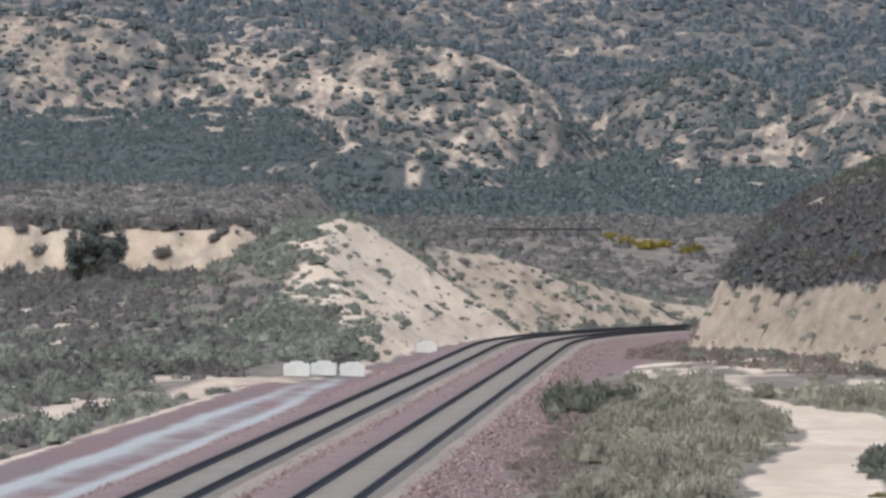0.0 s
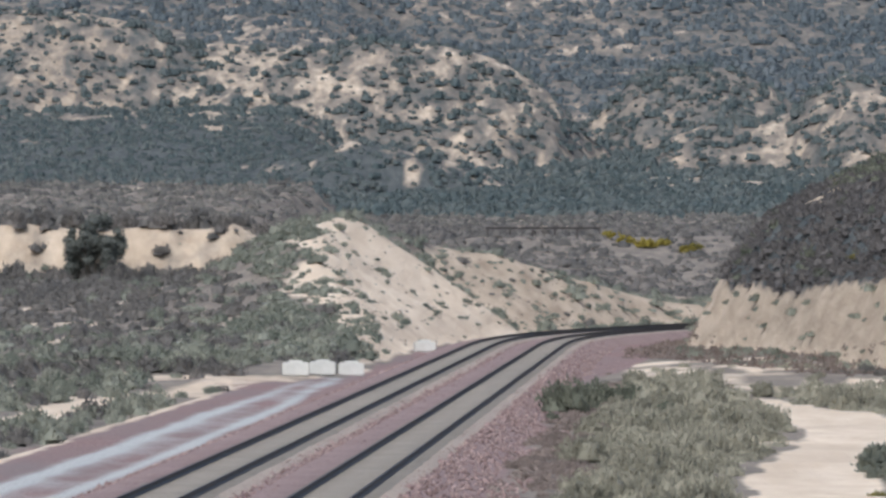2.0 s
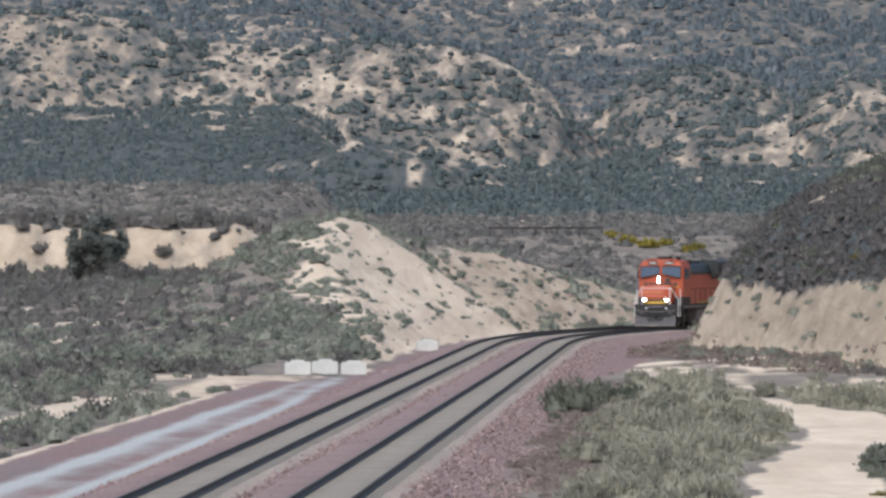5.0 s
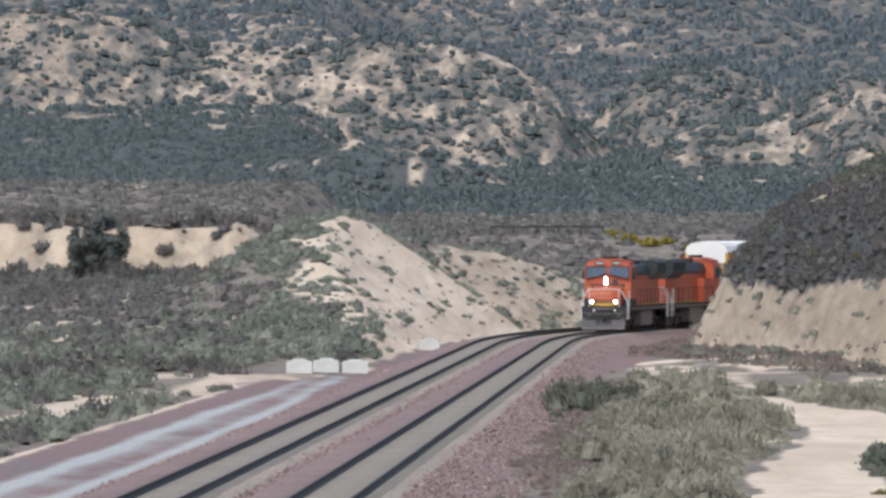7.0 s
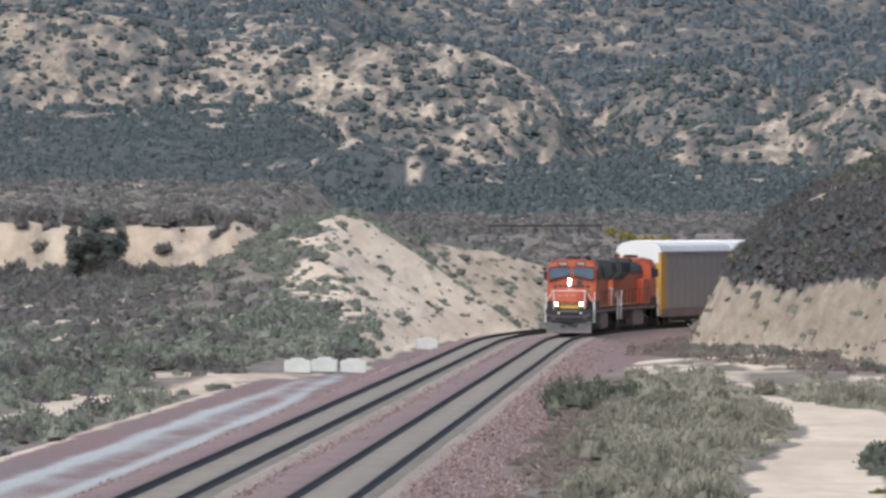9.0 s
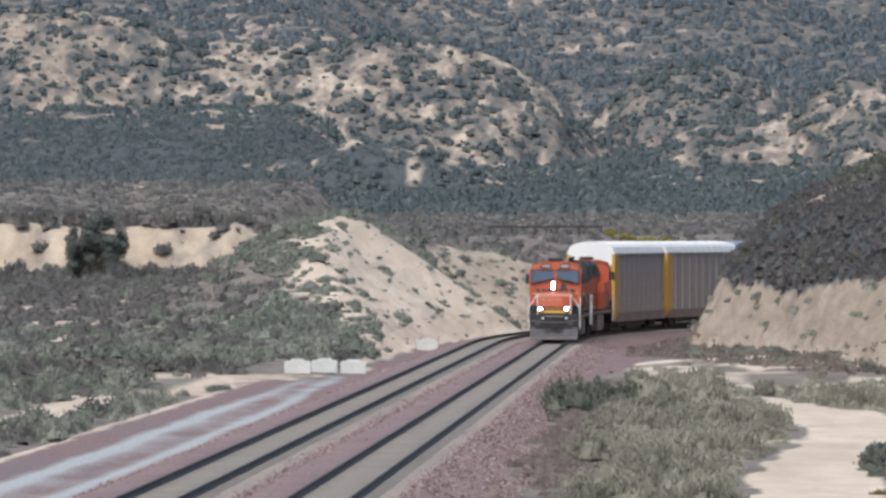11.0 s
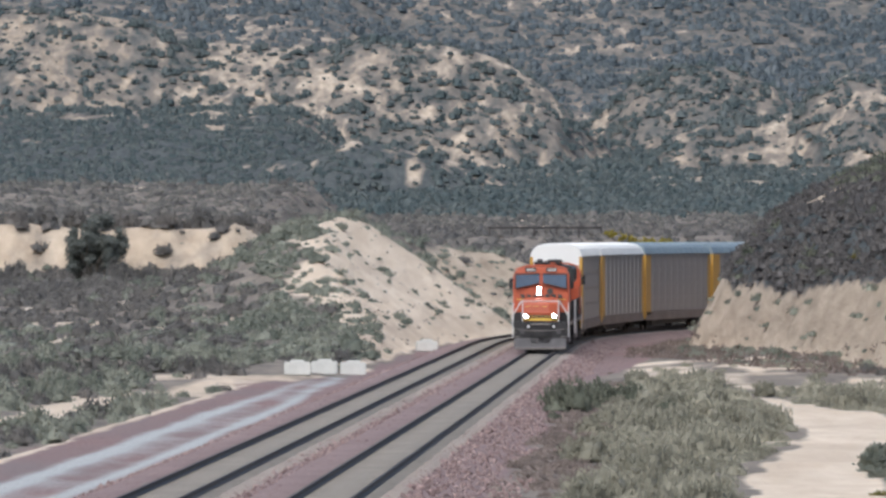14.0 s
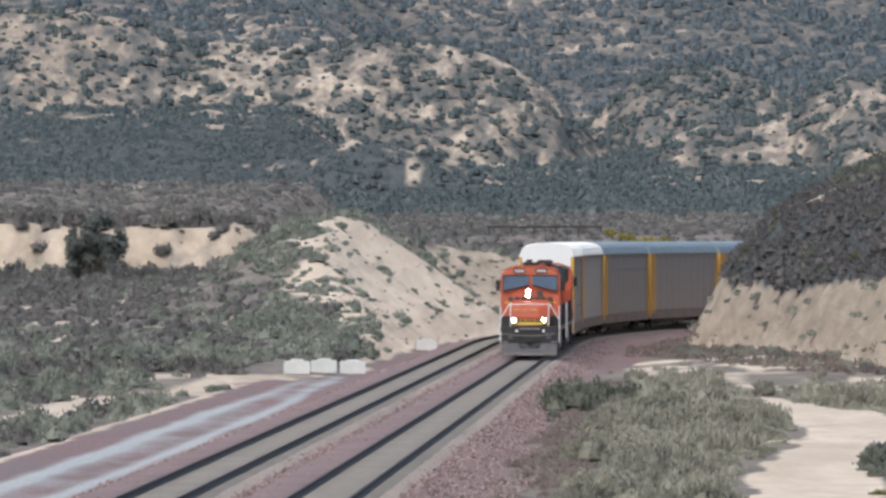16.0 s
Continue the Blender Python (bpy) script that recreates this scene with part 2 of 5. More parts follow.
def height(X, Y):
    X, Y = np.asarray(X, float), np.asarray(Y, float)
    s, d = beside(X, Y)
    left = -d - TRACK_GAP                                   # from the left track's centre, outwards
    z = np.interp(Y, BASE_Y, BASE_Z)
    # the green apron on the valley's far side
    z = z + 9.0 * step(Y, 1170, 1340) * (1 - step(X + 4 * fbm(X, Y, 30, 2), -26, -8))
    z = z + step(Y, 1560, 1700) * 5.0 * fbm(X, Y * 0.5, 46, 3)
    z = np.where(Y > 1090, np.maximum(z, hills(X, Y)), z)
    # the bluff and the terrace behind it
    bluff = step(-X + 2.0 * fbm(X, Y, 14), 12.5, 17)
    z = z + bluff * (3.75 + 0.7 * fbm(X, Y * 0.1, 4, 3)) * step(Y + 4 * fbm(X, Y * 0.2, 7) + 1.5 * fbm(X, Y * 0, 2.2, 2), 643, 647.5) * (1 - step(Y, 1000, 1250))
    z = z + 2.4 * np.exp(-((X + 13.2) / 2.2) ** 2 - ((Y - 655) / 7) ** 2)
    # the low valley beside the curve
    z = z - 2.4 * step(X, -2, 22) * step(Y, 560, 660) * (1 - step(Y, 690, 770)) + 0.9 * np.exp(-((Y - 775) / 22) ** 2) * step(X, -4, 4)
    z = z + step(Y, 1080, 1300) * 0.9 * fbm(X, Y * 0.7 + 90, 12, 3)
    z = z + 0.25 * fbm(X, Y, 9, 3) * step(np.abs(Y), 150, 250)
    # the mound and the cutting to the left of the line
    side = step(left, -2, 2)
    z = z + side * 5.6 * np.exp(-(((X + 7.5) / np.where(X > -7.5, 26.0, 8.5)) ** 2 + ((Y - 560) / np.where(Y < 560, 44.0, 60.0)) ** 2))
    z = z + side * 0.5 * fbm(X, Y, 8, 3) * np.exp(-((Y - 560) / 60) ** 2)
    gully = fbm(X, Y * 0.3, 3.2, 3)
    cut = -0.45 + 0.72 * np.maximum(0, left - 4.6 - 3.4 * step(Y + 3 * fbm(X, Y, 6, 2), 566, 582)) + 0.28 * gully * step(left, 5, 8)
    cut = cut + 0.9 * fbm(X, Y * 0.6, 9, 2) * step(left, 6, 10)
    zone = (left > 0) & (Y > 330)
    z = np.where(zone, np.minimum(z, np.maximum(cut, -0.6)), z)
    # the hill cut away to the right of the line
    toe = toe_line(Y)
    e = bank_edge(X, Y, d) - 0.8 * np.abs(fbm(X * 0.8, Y * 0.8, 6, 4)) * step(d - toe, 0.2, 1.2)
    low = -0.62 + 0.05 * np.maximum(0, d - 4) + 0.12 * fbm(X, Y, 6, 2)
    z = np.where((d > 2) & (Y > 300) & (Y < 760), np.minimum(z, low + 0.5 * np.maximum(0, d - toe - 30)), z)
    rise = np.interp(e, [-1, 0, 0.9, 1.9, 4, 5, 8, 13, 25, 60, 200], [-9, -0.5, 1.7, 3.6, 6.1, 7.4, 9.0, 11.2, 14, 18, 20])
    rise = rise * (1 - step(Y, 640, 860)) * step(Y, 250, 380)
    z = np.where(d > 3, np.maximum(z, np.where(e > -0.5, rise, -9)), z)
    # level bed of the line
    wide = np.where((d < 0) & (Y < 405), 3.6 * (1 - step(Y, 380, 405)), 0)
    level = 1 - step(np.abs(d + TRACK_GAP / 2) - wide, 6.2, 8.5)
    z = z * (1 - level) + np.minimum(z, -0.62) * level
    # the rise on which the watcher stands
    z = z + 5.0 * np.exp(-(np.hypot(X, Y) / 34) ** 2)
    return z


def covers(X, Y, z=None):
    """Scrub litter, gravel and pale wheel tracks on the ground, each 0 to 1."""
    s, d = beside(X, Y)
    left = -d - TRACK_GAP
    n = fbm(X, Y, 6, 3)
    gravel = (1 - step(d - 2.6 * step(Y, 380, 470), 3.0, 3.9)) * (1 - step(left, 7.6 + n, 8.8 + n) * (1 - step(Y, 370, 400)) - step(left, 3.8, 4.6) * step(Y, 380, 400))
    gravel = np.clip(gravel, 0, 1) * (Y > -400)
    pale = np.zeros(np.shape(X))
    bare = bare_ground(X, Y, s, d)
    e = bank_edge(X, Y, d)
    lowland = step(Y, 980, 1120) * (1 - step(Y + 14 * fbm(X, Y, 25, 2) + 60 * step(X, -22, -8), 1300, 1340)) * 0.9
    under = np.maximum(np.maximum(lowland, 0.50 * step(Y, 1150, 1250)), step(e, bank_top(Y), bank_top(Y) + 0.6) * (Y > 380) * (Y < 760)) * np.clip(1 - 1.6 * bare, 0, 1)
    # darker tan on the rear slope of the mound
    earth_and_dimming = 0.62 * step(Y + 3 * fbm(X, Y, 6, 2), 564, 572) * (left > 3) * (Y < 720)
    # bank face browned, standing in for shadows among its rough lumps
    earth_and_dimming = np.maximum(earth_and_dimming, 0.68 * step(e, -1, 0) * (Y > 380) * (Y < 560))
    # sand of the hills dulled by colour, as haze would dull it
    earth_and_dimming = np.maximum(earth_and_dimming, (0.42 + 0.3 * step(-X + 5 * fbm(X, Y, 12, 2), 44, 52)) * step(Y, 1150, 1200))
    return np.clip(1 - bare, 0, 1), gravel, pale, under, earth_and_dimming


def road_edges(Y):
    """The near and the far edge of the dirt road."""
    return (np.interp(Y, [100, 200, 218, 234, 252, 272, 287, 314, 352, 365], [4.5, 7.6, 8.0, 8.3, 9.4, 11.4, 12.5, 13.0, 12.9, 13.0]),
            np.interp(Y, [100, 200, 253, 290], [6.5, 10.7, 13.2, 40]))


SAND_FRONT = ((-28.5, 1236, 3.3), (-25.4, 1227, 2.2), (-18.7, 1224, 2.0), (-13.7, 1228, 3.0), (-11.2, 1226, 3.3), (-7.0, 1226, 2.5), (-4.1, 1223, 3.3), (1.3, 1226, 2.2), (25.0, 1237, 2.0), (19.7, 1155, 2.1), (17.5, 1356, 3.0), (23.9, 1320, 2.0))
SAND_MIDDLE = ((-61.6, 1350, 2.8), (-56.9, 1357, 2.2), (-43.6, 1314, 1.3), (-34.6, 1295, 2.3), (-30.7, 1362, 1.9), (-26.4, 1363, 2.2), (-14.4, 1350, 1.1), (-2.0, 1363, 2.4), (10.6, 1355, 2.0), (3.7, 1355, 1.8), (14.5, 1368, 2.2))
SAND_CREST = ((-51.5, 1379, 1.1), (-52.5, 1372, 1.7), (-38.8, 1383, 2.0), (-43.0, 1371, 1.8), (-33.3, 1389, 2.0), (-20.9, 1377, 2.0), (-9.6, 1385, 2.0), (-3.9, 1380, 2.0), (2.6, 1395, 1.8), (7.6, 1372, 2.2), (17.9, 1390, 2.1), (12.9, 1388, 1.3), (-67.4, 1365, 1.3), (-59.8, 1384, 1.5), (-16.2, 1365, 1.4))
SAND_BESIDE = ((43.7, 1355, 2.1), (38.3, 1341, 1.7), (41.6, 1255, 1.8), (52.1, 1349, 1.7), (57.9, 1462, 1.4), (66.7, 1360, 1.4), (62.5, 1356, 1.4), (66.9, 1334, 1.7), (59.5, 1347, 1.3), (62.9, 1338, 1.2), (56.9, 1335, 2.3), (69.8, 1346, 1.3))
SAND_BEHIND = ((27.7, 1672, 2.7), (34.6, 1671, 3.2), (43.4, 1654, 2.3), (29.7, 1535, 2.3), (33.7, 1461, 2.2), (55.9, 1475, 2.4), (31.8, 1692, 2.1), (-33.7, 1628, 2.0), (-39.9, 1608, 1.8))


def sand_patches(X, Y):
    """Open sand between the bushes of the hills, ragged at its edges."""
    far = step(Y, 1150, 1200)
    wx, wy = X + 3.2 * fbm(X, Y * 0.4, 4, 4), Y + 9 * fbm(X + 50, Y * 0.4, 4, 4)
    total = np.zeros(np.shape(X))
    for group in (SAND_FRONT, SAND_MIDDLE, SAND_CREST, SAND_BESIDE, SAND_BEHIND):
        for x, y, r in group:
            total = np.maximum(total, np.exp(-((wx - x) / (1.15 * r)) ** 2 - ((wy - y) / (2.4 * r)) ** 2))
    loose = 0.10 + 2.0 * fbm(X, Y * 0.42, 2.8, 3) + 0.7 * fbm(X + 60, Y * 0.5, 42, 2)
    loose = loose - 0.40 * (Y > 1440) - 0.8 * step(-X + 8 * fbm(X, Y, 30, 2), 14, 24) * (1 - step(Y + 30 * fbm(X, Y, 16, 3), 1300, 1340))
    loose = loose - 0.5 * (1 - step(Y, 1200, 1230)) - 0.2 * step(-X, 40, 50) - 0.25 * step(X, 36, 46)
    return far * np.clip(np.maximum(1.35 * total * (0.72 + 1.1 * fbm(X + 7, Y * 0.45, 2.6, 3)) - 0.40, np.clip(loose, 0, 0.5)), 0, 0.66)


def bare_ground(X, Y, s, d):
    """Where the sand lies open: cut slopes, the bluff, the dirt road, washes and patches on the hills."""
    left = -d - TRACK_GAP
    inner, outer = road_edges(Y)
    road = step(X - inner + 0.5 * fbm(X, Y, 5, 2), -0.2, 0.5) * (1 - step(X - outer, -0.3, 0.5)) * (1 - step(Y + (X - 13.2) * 9.5 + 4 * fbm(X, Y, 4, 2), 352, 358)) * (Y > 120)
    mound = step(X + 0.062 * (Y - 470) + 2.2 * fbm(X, Y, 10, 3), -7.2, -4.8) * step(left, 4.0, 5) * (Y > 440) * (1 - step(left, 15, 19))
    mound = mound * (1 - step(Y, 690, 730)) * (1 - 0.25 * step(Y + 4 * fbm(X, Y, 9, 2), 566, 576))
    bluff = step(-X, 11, 15) * step(Y, 640, 643) * (1 - step(Y, 649, 652)) * (0.66 + 0.3 * fbm(X, Y, 3, 3))
    e, top = bank_edge(X, Y, d), bank_top(Y)
    bank = step(e, -0.8, 0) * (1 - step(e, top, top + 0.5)) * (Y > 380) * (Y < 720)
    scars = np.exp(-((X - 23.3) / 0.9) ** 2 - ((Y - 496) / 4) ** 2) + np.exp(-((X - 22.2) / 0.8) ** 2 - ((Y - 500) / 4) ** 2) + np.exp(-((X - 24.8) / 0.7) ** 2 - ((Y - 466) / 4) ** 2)
    bench = step(Y + 3 * X, 388, 396) * (1 - step(Y, 430, 450)) * step(X, 8, 10) * (0.26 + 0.6 * fbm(X, Y * 0.3, 4, 2))
    open_sand = sand_patches(X, Y)
    open_sand = np.maximum(open_sand, 0.6 * step(fbm(X, Y * 0.6, 9, 2), 0.4, 0.6) * step(Y, 560, 700) * (1 - step(Y, 1000, 1150)))
    near = 0.75 * step(fbm(X, Y * 0.5, 5, 3), 0.2, 0.5) * (Y < 560) * (d < toe_line(Y))
    strip = X + 10.4 + (386 - Y) * 0.078 + 1.2 * fbm(X, Y * 0.3, 4, 2)
    near = np.maximum(near, 1.1 * np.exp(-(strip / 1.9) ** 2) * step(Y, 285, 305) * (1 - step(Y, 388, 398)))
    near = np.maximum(near, 0.8 * np.exp(-(((X + 8.5) / 4) ** 2 + ((Y - 392) / 9) ** 2)))
    return np.max([road, mound, bluff, bank, scars, bench, open_sand, near], axis=0)


def axis(*runs):
    out = [np.arange(a, b, h) for a, b, h in runs]
    return np.concatenate(out)


def mesh_from(name, verts, faces, mats, attributes=(), smooth=False):
    """A mesh from arrays; faces all with the same number of corners."""
    me = bpy.data.meshes.new(name)
    k = faces.shape[1]
    me.vertices.add(len(verts))
    me.vertices.foreach_set("co", np.ascontiguousarray(verts, np.float32).ravel())
    me.loops.add(faces.size)
    me.loops.foreach_set("vertex_index", np.ascontiguousarray(faces, np.int32).ravel())
    me.polygons.add(len(faces))
    me.polygons.foreach_set("loop_start", np.arange(len(faces), dtype=np.int32) * k)
    for key, values in attributes:
        me.attributes.new(key, "FLOAT", "POINT").data.foreach_set("value", np.ascontiguousarray(values, np.float32).ravel())
    for mat in (mats if isinstance(mats, (list, tuple)) else [mats]):
        me.materials.append(mat)
    me.update(calc_edges=True)
    if smooth:
        me.shade_smooth()
    return me


def sheet(nx, ny):
    i = np.arange(ny - 1)[:, None] * nx + np.arange(nx - 1)[None]
    i = i.ravel()
    return np.stack([i, i + 1, i + nx + 1, i + nx], 1)


def build_ground():
    xs = np.concatenate([-np.geomspace(4800, 210, 14), axis((-200, -100, 5), (-100, -84, 1.8), (-84, 8, 0.95), (8, 27, 0.36), (27, 84, 0.95), (84, 100, 1.8), (100, 200.1, 5)), np.geomspace(210, 4800, 14)])
    ys = np.concatenate([-np.geomspace(4800, 60, 12), axis((-50, 190, 6), (190, 470, 1.7), (470, 700, 1.2), (700, 1150, 5), (1150, 1560, 2.7), (1560, 1900, 4), (1900, 3000, 12)), np.geomspace(3010, 4900, 10)])
    X, Y = np.meshgrid(xs, ys)
    Z = height(X, Y)
    litter, gravel, pale, under, earth_and_dimming = covers(X, Y)
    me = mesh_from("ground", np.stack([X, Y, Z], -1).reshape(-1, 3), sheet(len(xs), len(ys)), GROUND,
                   (("litter", litter), ("gravel", gravel), ("pale", pale), ("undergrowth", under), ("earth_and_dimming", earth_and_dimming)), True)
    return tagged(new("ground", me), "pale desert sand with scrub litter and pink gravel", "ground", kind="structure")


build_ground()


def sweep(profile, s0, s1, ds, off=0.0, close=False):
    """A cross-section carried along the line: rows of (off, z)."""
    ss = np.arange(s0, s1, ds)
    prof = np.array(profile, float)
    n = len(prof)
    vs = []
    for o, zz in prof:
        x, y, _ = on_line(ss, off + o)
        vs.append(np.stack([x, y, np.full_like(x, zz)], -1))
    v = np.stack(vs, 1).reshape(-1, 3)
    m = n if close else n - 1
    i = np.arange(len(ss) - 1)[:, None] * n
    j = np.arange(m)[None]
    a, b = (i + j).ravel(), (i + (j + 1) % n).ravel()
    return v, np.stack([a, b, b + n, a + n], 1)


def build_track():
    v, f = sweep([(-12.0 + 4.5, -0.72), (-6.9, -0.45), (-5.8, -0.23), (2.0, -0.23), (3.5, -0.75), (5.0, -1.3)], -450, 690, 1.5)
    rng = np.random.default_rng(3)
    v[:, 2] += rng.normal(0, 0.012, len(v))
    bed = tagged(new("ballast_bed", mesh_from("ballast_bed", v, f, BALLAST, smooth=True)), "pink crushed-stone ballast under two tracks", "ballast", kind="structure")
    across = np.concatenate([np.arange(2.9, 8.3, 0.3), [8.8]])
    v, f = sweep([(-TRACK_GAP - a, -0.57 - 0.03 * math.cos(a * 3) - (0.12 if a > 8.5 else 0)) for a in across], -200, 202, 0.8)
    run, q = np.repeat(np.arange(-200, 202, 0.8), len(across)), np.tile(across, len(np.arange(-200, 202, 0.8)))
    wander = 0.18 * fbm(run, run * 0, 30, 2)
    join = step(run, 120, 180)
    pale = np.exp(-((q - 3.55 - wander - 0.9 * join) / 0.42) ** 2) + np.exp(-((q - 5.75 - wander) / 0.55) ** 2) + 0.35 * np.exp(-((q - 4.7) / 0.9) ** 2)
    pale = pale * (0.95 - 0.5 * step(run, 110, 190)) + 0.1 * fbm(run, q * 3, 12, 2)
    edge = step(q + 0.5 * fbm(run, q, 5, 3), 7.2, 8.4)
    road = mesh_from("service_road", v, f, GROUND, (("litter", 0 * q), ("gravel", 1.1 - 0.9 * edge), ("pale", pale)), True)
    tagged(new("service_road", road), "pink gravel service road with pale grey wheel tracks", "road", kind="structure")
    rail = [(-0.07, -0.17), (-0.07, -0.155), (-0.012, -0.13), (-0.012, -0.05), (-0.037, -0.035), (-0.037, -0.004), (-0.03, 0), (0.03, 0),
            (0.037, -0.004), (0.037, -0.035), (0.012, -0.05), (0.012, -0.13), (0.07, -0.155), (0.07, -0.17)]
    for centre in (0.0, -TRACK_GAP):
        root = tagged(new("railway_track"), "railway track with dark steel rails on concrete ties", "railway track", "parallel tracks", "structure")
        v, f = sweep([(-1.45, -0.225), (-1.3, -0.205), (1.3, -0.205), (1.45, -0.225)], -450, 690, 2.0, centre)
        v[:, 2] += rng.normal(0, 0.008, len(v))
        new("crib_ballast", mesh_from("crib_ballast", v, f, FOUL_BALLAST)).parent = root
        v, f = sweep([(-0.5, -0.235), (-0.40, -0.168), (0.50, -0.160), (0.62, -0.215)], -450, 690, 2.0, centre - 1.62)
        v[:, 2] += rng.normal(0, 0.008, len(v))
        new("shoulder_ballast", mesh_from("shoulder_ballast", v, f, BALLAST)).parent = root
        v, f = sweep([(-0.34, -0.225), (-0.30, -0.165), (0.02, -0.17), (0.16, -0.235)], -450, 690, 2.0, centre + 1.55)
        v[:, 2] += rng.normal(0, 0.01, len(v))
        new("shoulder_stone", mesh_from("shoulder_stone", v, f, TAN_BALLAST)).parent = root
        for o in (-0.7525, 0.7525):
            v, f = sweep(rail, -450, 690, 2.0, centre + o, True)
            new("rail", mesh_from("rail", v, f, STEEL)).parent = root
        ss = np.arange(-100, 560, 0.61)
        x, y, t = on_line(ss, centre)
        box = np.array([(a, b, c) for c in (-0.24, -0.172) for a, b in ((-1.3, -0.12), (1.3, -0.12), (1.3, 0.12), (-1.3, 0.12))])
        q = np.array([(4, 5, 6, 7), (0, 1, 5, 4), (1, 2, 6, 5), (2, 3, 7, 6), (3, 0, 4, 7)])
        c, sn = np.cos(t)[:, None], np.sin(t)[:, None]
        vx = x[:, None] + box[:, 0] * c + box[:, 1] * sn
        vy = y[:, None] - box[:, 0] * sn + box[:, 1] * c
        v = np.stack([vx, vy, np.broadcast_to(box[:, 2], vx.shape)], -1).reshape(-1, 3)
        f = (np.arange(len(ss))[:, None, None] * 8 + q).reshape(-1, 4)
        ob = tagged(new("ties", mesh_from("ties", v, f, TIE)), kind="stuff")
        ob.parent = root


build_track()


def build_stones():
    """Loose crushed stones over the ballast and along its edges."""
    rng = np.random.default_rng(51)
    n = 26000
    ss = rng.uniform(-5, 330, n) * rng.uniform(0.55, 1.0, n)
    off = rng.uniform(-7.0, 4.4, n)
    track = (np.abs(off) < 1.35) | (np.abs(off + TRACK_GAP) < 1.35)
    ss, off = ss[~track], off[~track]
    n = len(ss)
    x, y, _ = on_line(ss, off)
    z = np.interp(off, [-7.2, -6.9, -5.8, 2.0, 3.5, 5.0], [-0.56, -0.45, -0.23, -0.23, -0.75, -1.25])
    z = np.where((off > 2.5) | (off < -6.8), np.maximum(z, -0.70), z)
    r = rng.uniform(0.03, 0.075, n) * (1 + (rng.random(n) < 0.03))
    unit = np.array([(1, 0, 0), (0, 1, 0), (-1, 0, 0), (0, -1, 0), (0, 0, 1), (0, 0, -1)], float)
    tri = np.array([(0, 1, 4), (1, 2, 4), (2, 3, 4), (3, 0, 4), (1, 0, 5), (2, 1, 5), (3, 2, 5), (0, 3, 5)])
    w = rng.uniform(0, math.tau, n)
    v = unit[None] * r[:, None, None] * rng.uniform(0.7, 1.3, (n, 6, 1))
    c, sn = np.cos(w)[:, None], np.sin(w)[:, None]
    v = np.stack([v[..., 0] * c - v[..., 1] * sn + x[:, None], v[..., 0] * sn + v[..., 1] * c + y[:, None], v[..., 2] * 0.9 + z[:, None] + 0.02], -1)
    f = (np.arange(n)[:, None, None] * 6 + tri).reshape(-1, 3)
    me = mesh_from("ballast_stones", v.reshape(-1, 3), f, STONES, (("tone", np.repeat(rng.random(n), 6)),))
    tagged(new("ballast_stones", me), "loose pink and grey crushed stones on the ballast", "stones", kind="stuff")


build_stones()


def part(name, bm, mat, parent, label=""):
    me = bpy.data.meshes.new(name)
    bm.to_mesh(me)
    bm.free()
    for m in (mat if isinstance(mat, (list, tuple)) else [mat]):
        me.materials.append(m)
    ob = new(name, me)
    ob.parent = parent
    return tagged(ob, label)


def box(bm, x0, x1, y0, y1, z0, z1, bevel=0.0):
    r = bmesh.ops.create_cube(bm, size=1.0, matrix=Matrix.LocRotScale(((x0 + x1) / 2, (y0 + y1) / 2, (z0 + z1) / 2), None, (x1 - x0, y1 - y0, z1 - z0)))
    if bevel:
        edges = list({e for v in r["verts"] for e in v.link_edges})
        bmesh.ops.bevel(bm, geom=edges, offset=bevel, segments=2, affect="EDGES")
    return bm


# ---- plants: lumps of twigs under loose leaves ----


def dome(rng, rings=3, seg=6, rough=0.28, squash=0.85):
    """A ragged half ball of one unit, open below."""
    v, f = [(rng.normal(0, 0.1), rng.normal(0, 0.1), squash * rng.uniform(0.8, 1.1))], []
    for r in range(1, rings + 1):
        a = r / rings * 1.75
        for k in range(seg):
            w = (k + 0.5 * (r % 2)) / seg * math.tau
            q = 1 + rng.uniform(-rough, rough)
            v.append((math.sin(a) * math.cos(w) * q, math.sin(a) * math.sin(w) * q, max(-0.12, math.cos(a)) * squash * q))
    for k in range(seg):
        f.append((0, 1 + k, 1 + (k + 1) % seg))
    for r in range(rings - 1):
        for k in range(seg):
            a, b = 1 + r * seg + k, 1 + r * seg + (k + 1) % seg
            f += [(a, a + seg, b), (b, a + seg, b + seg)]
    return np.array(v), np.array(f)


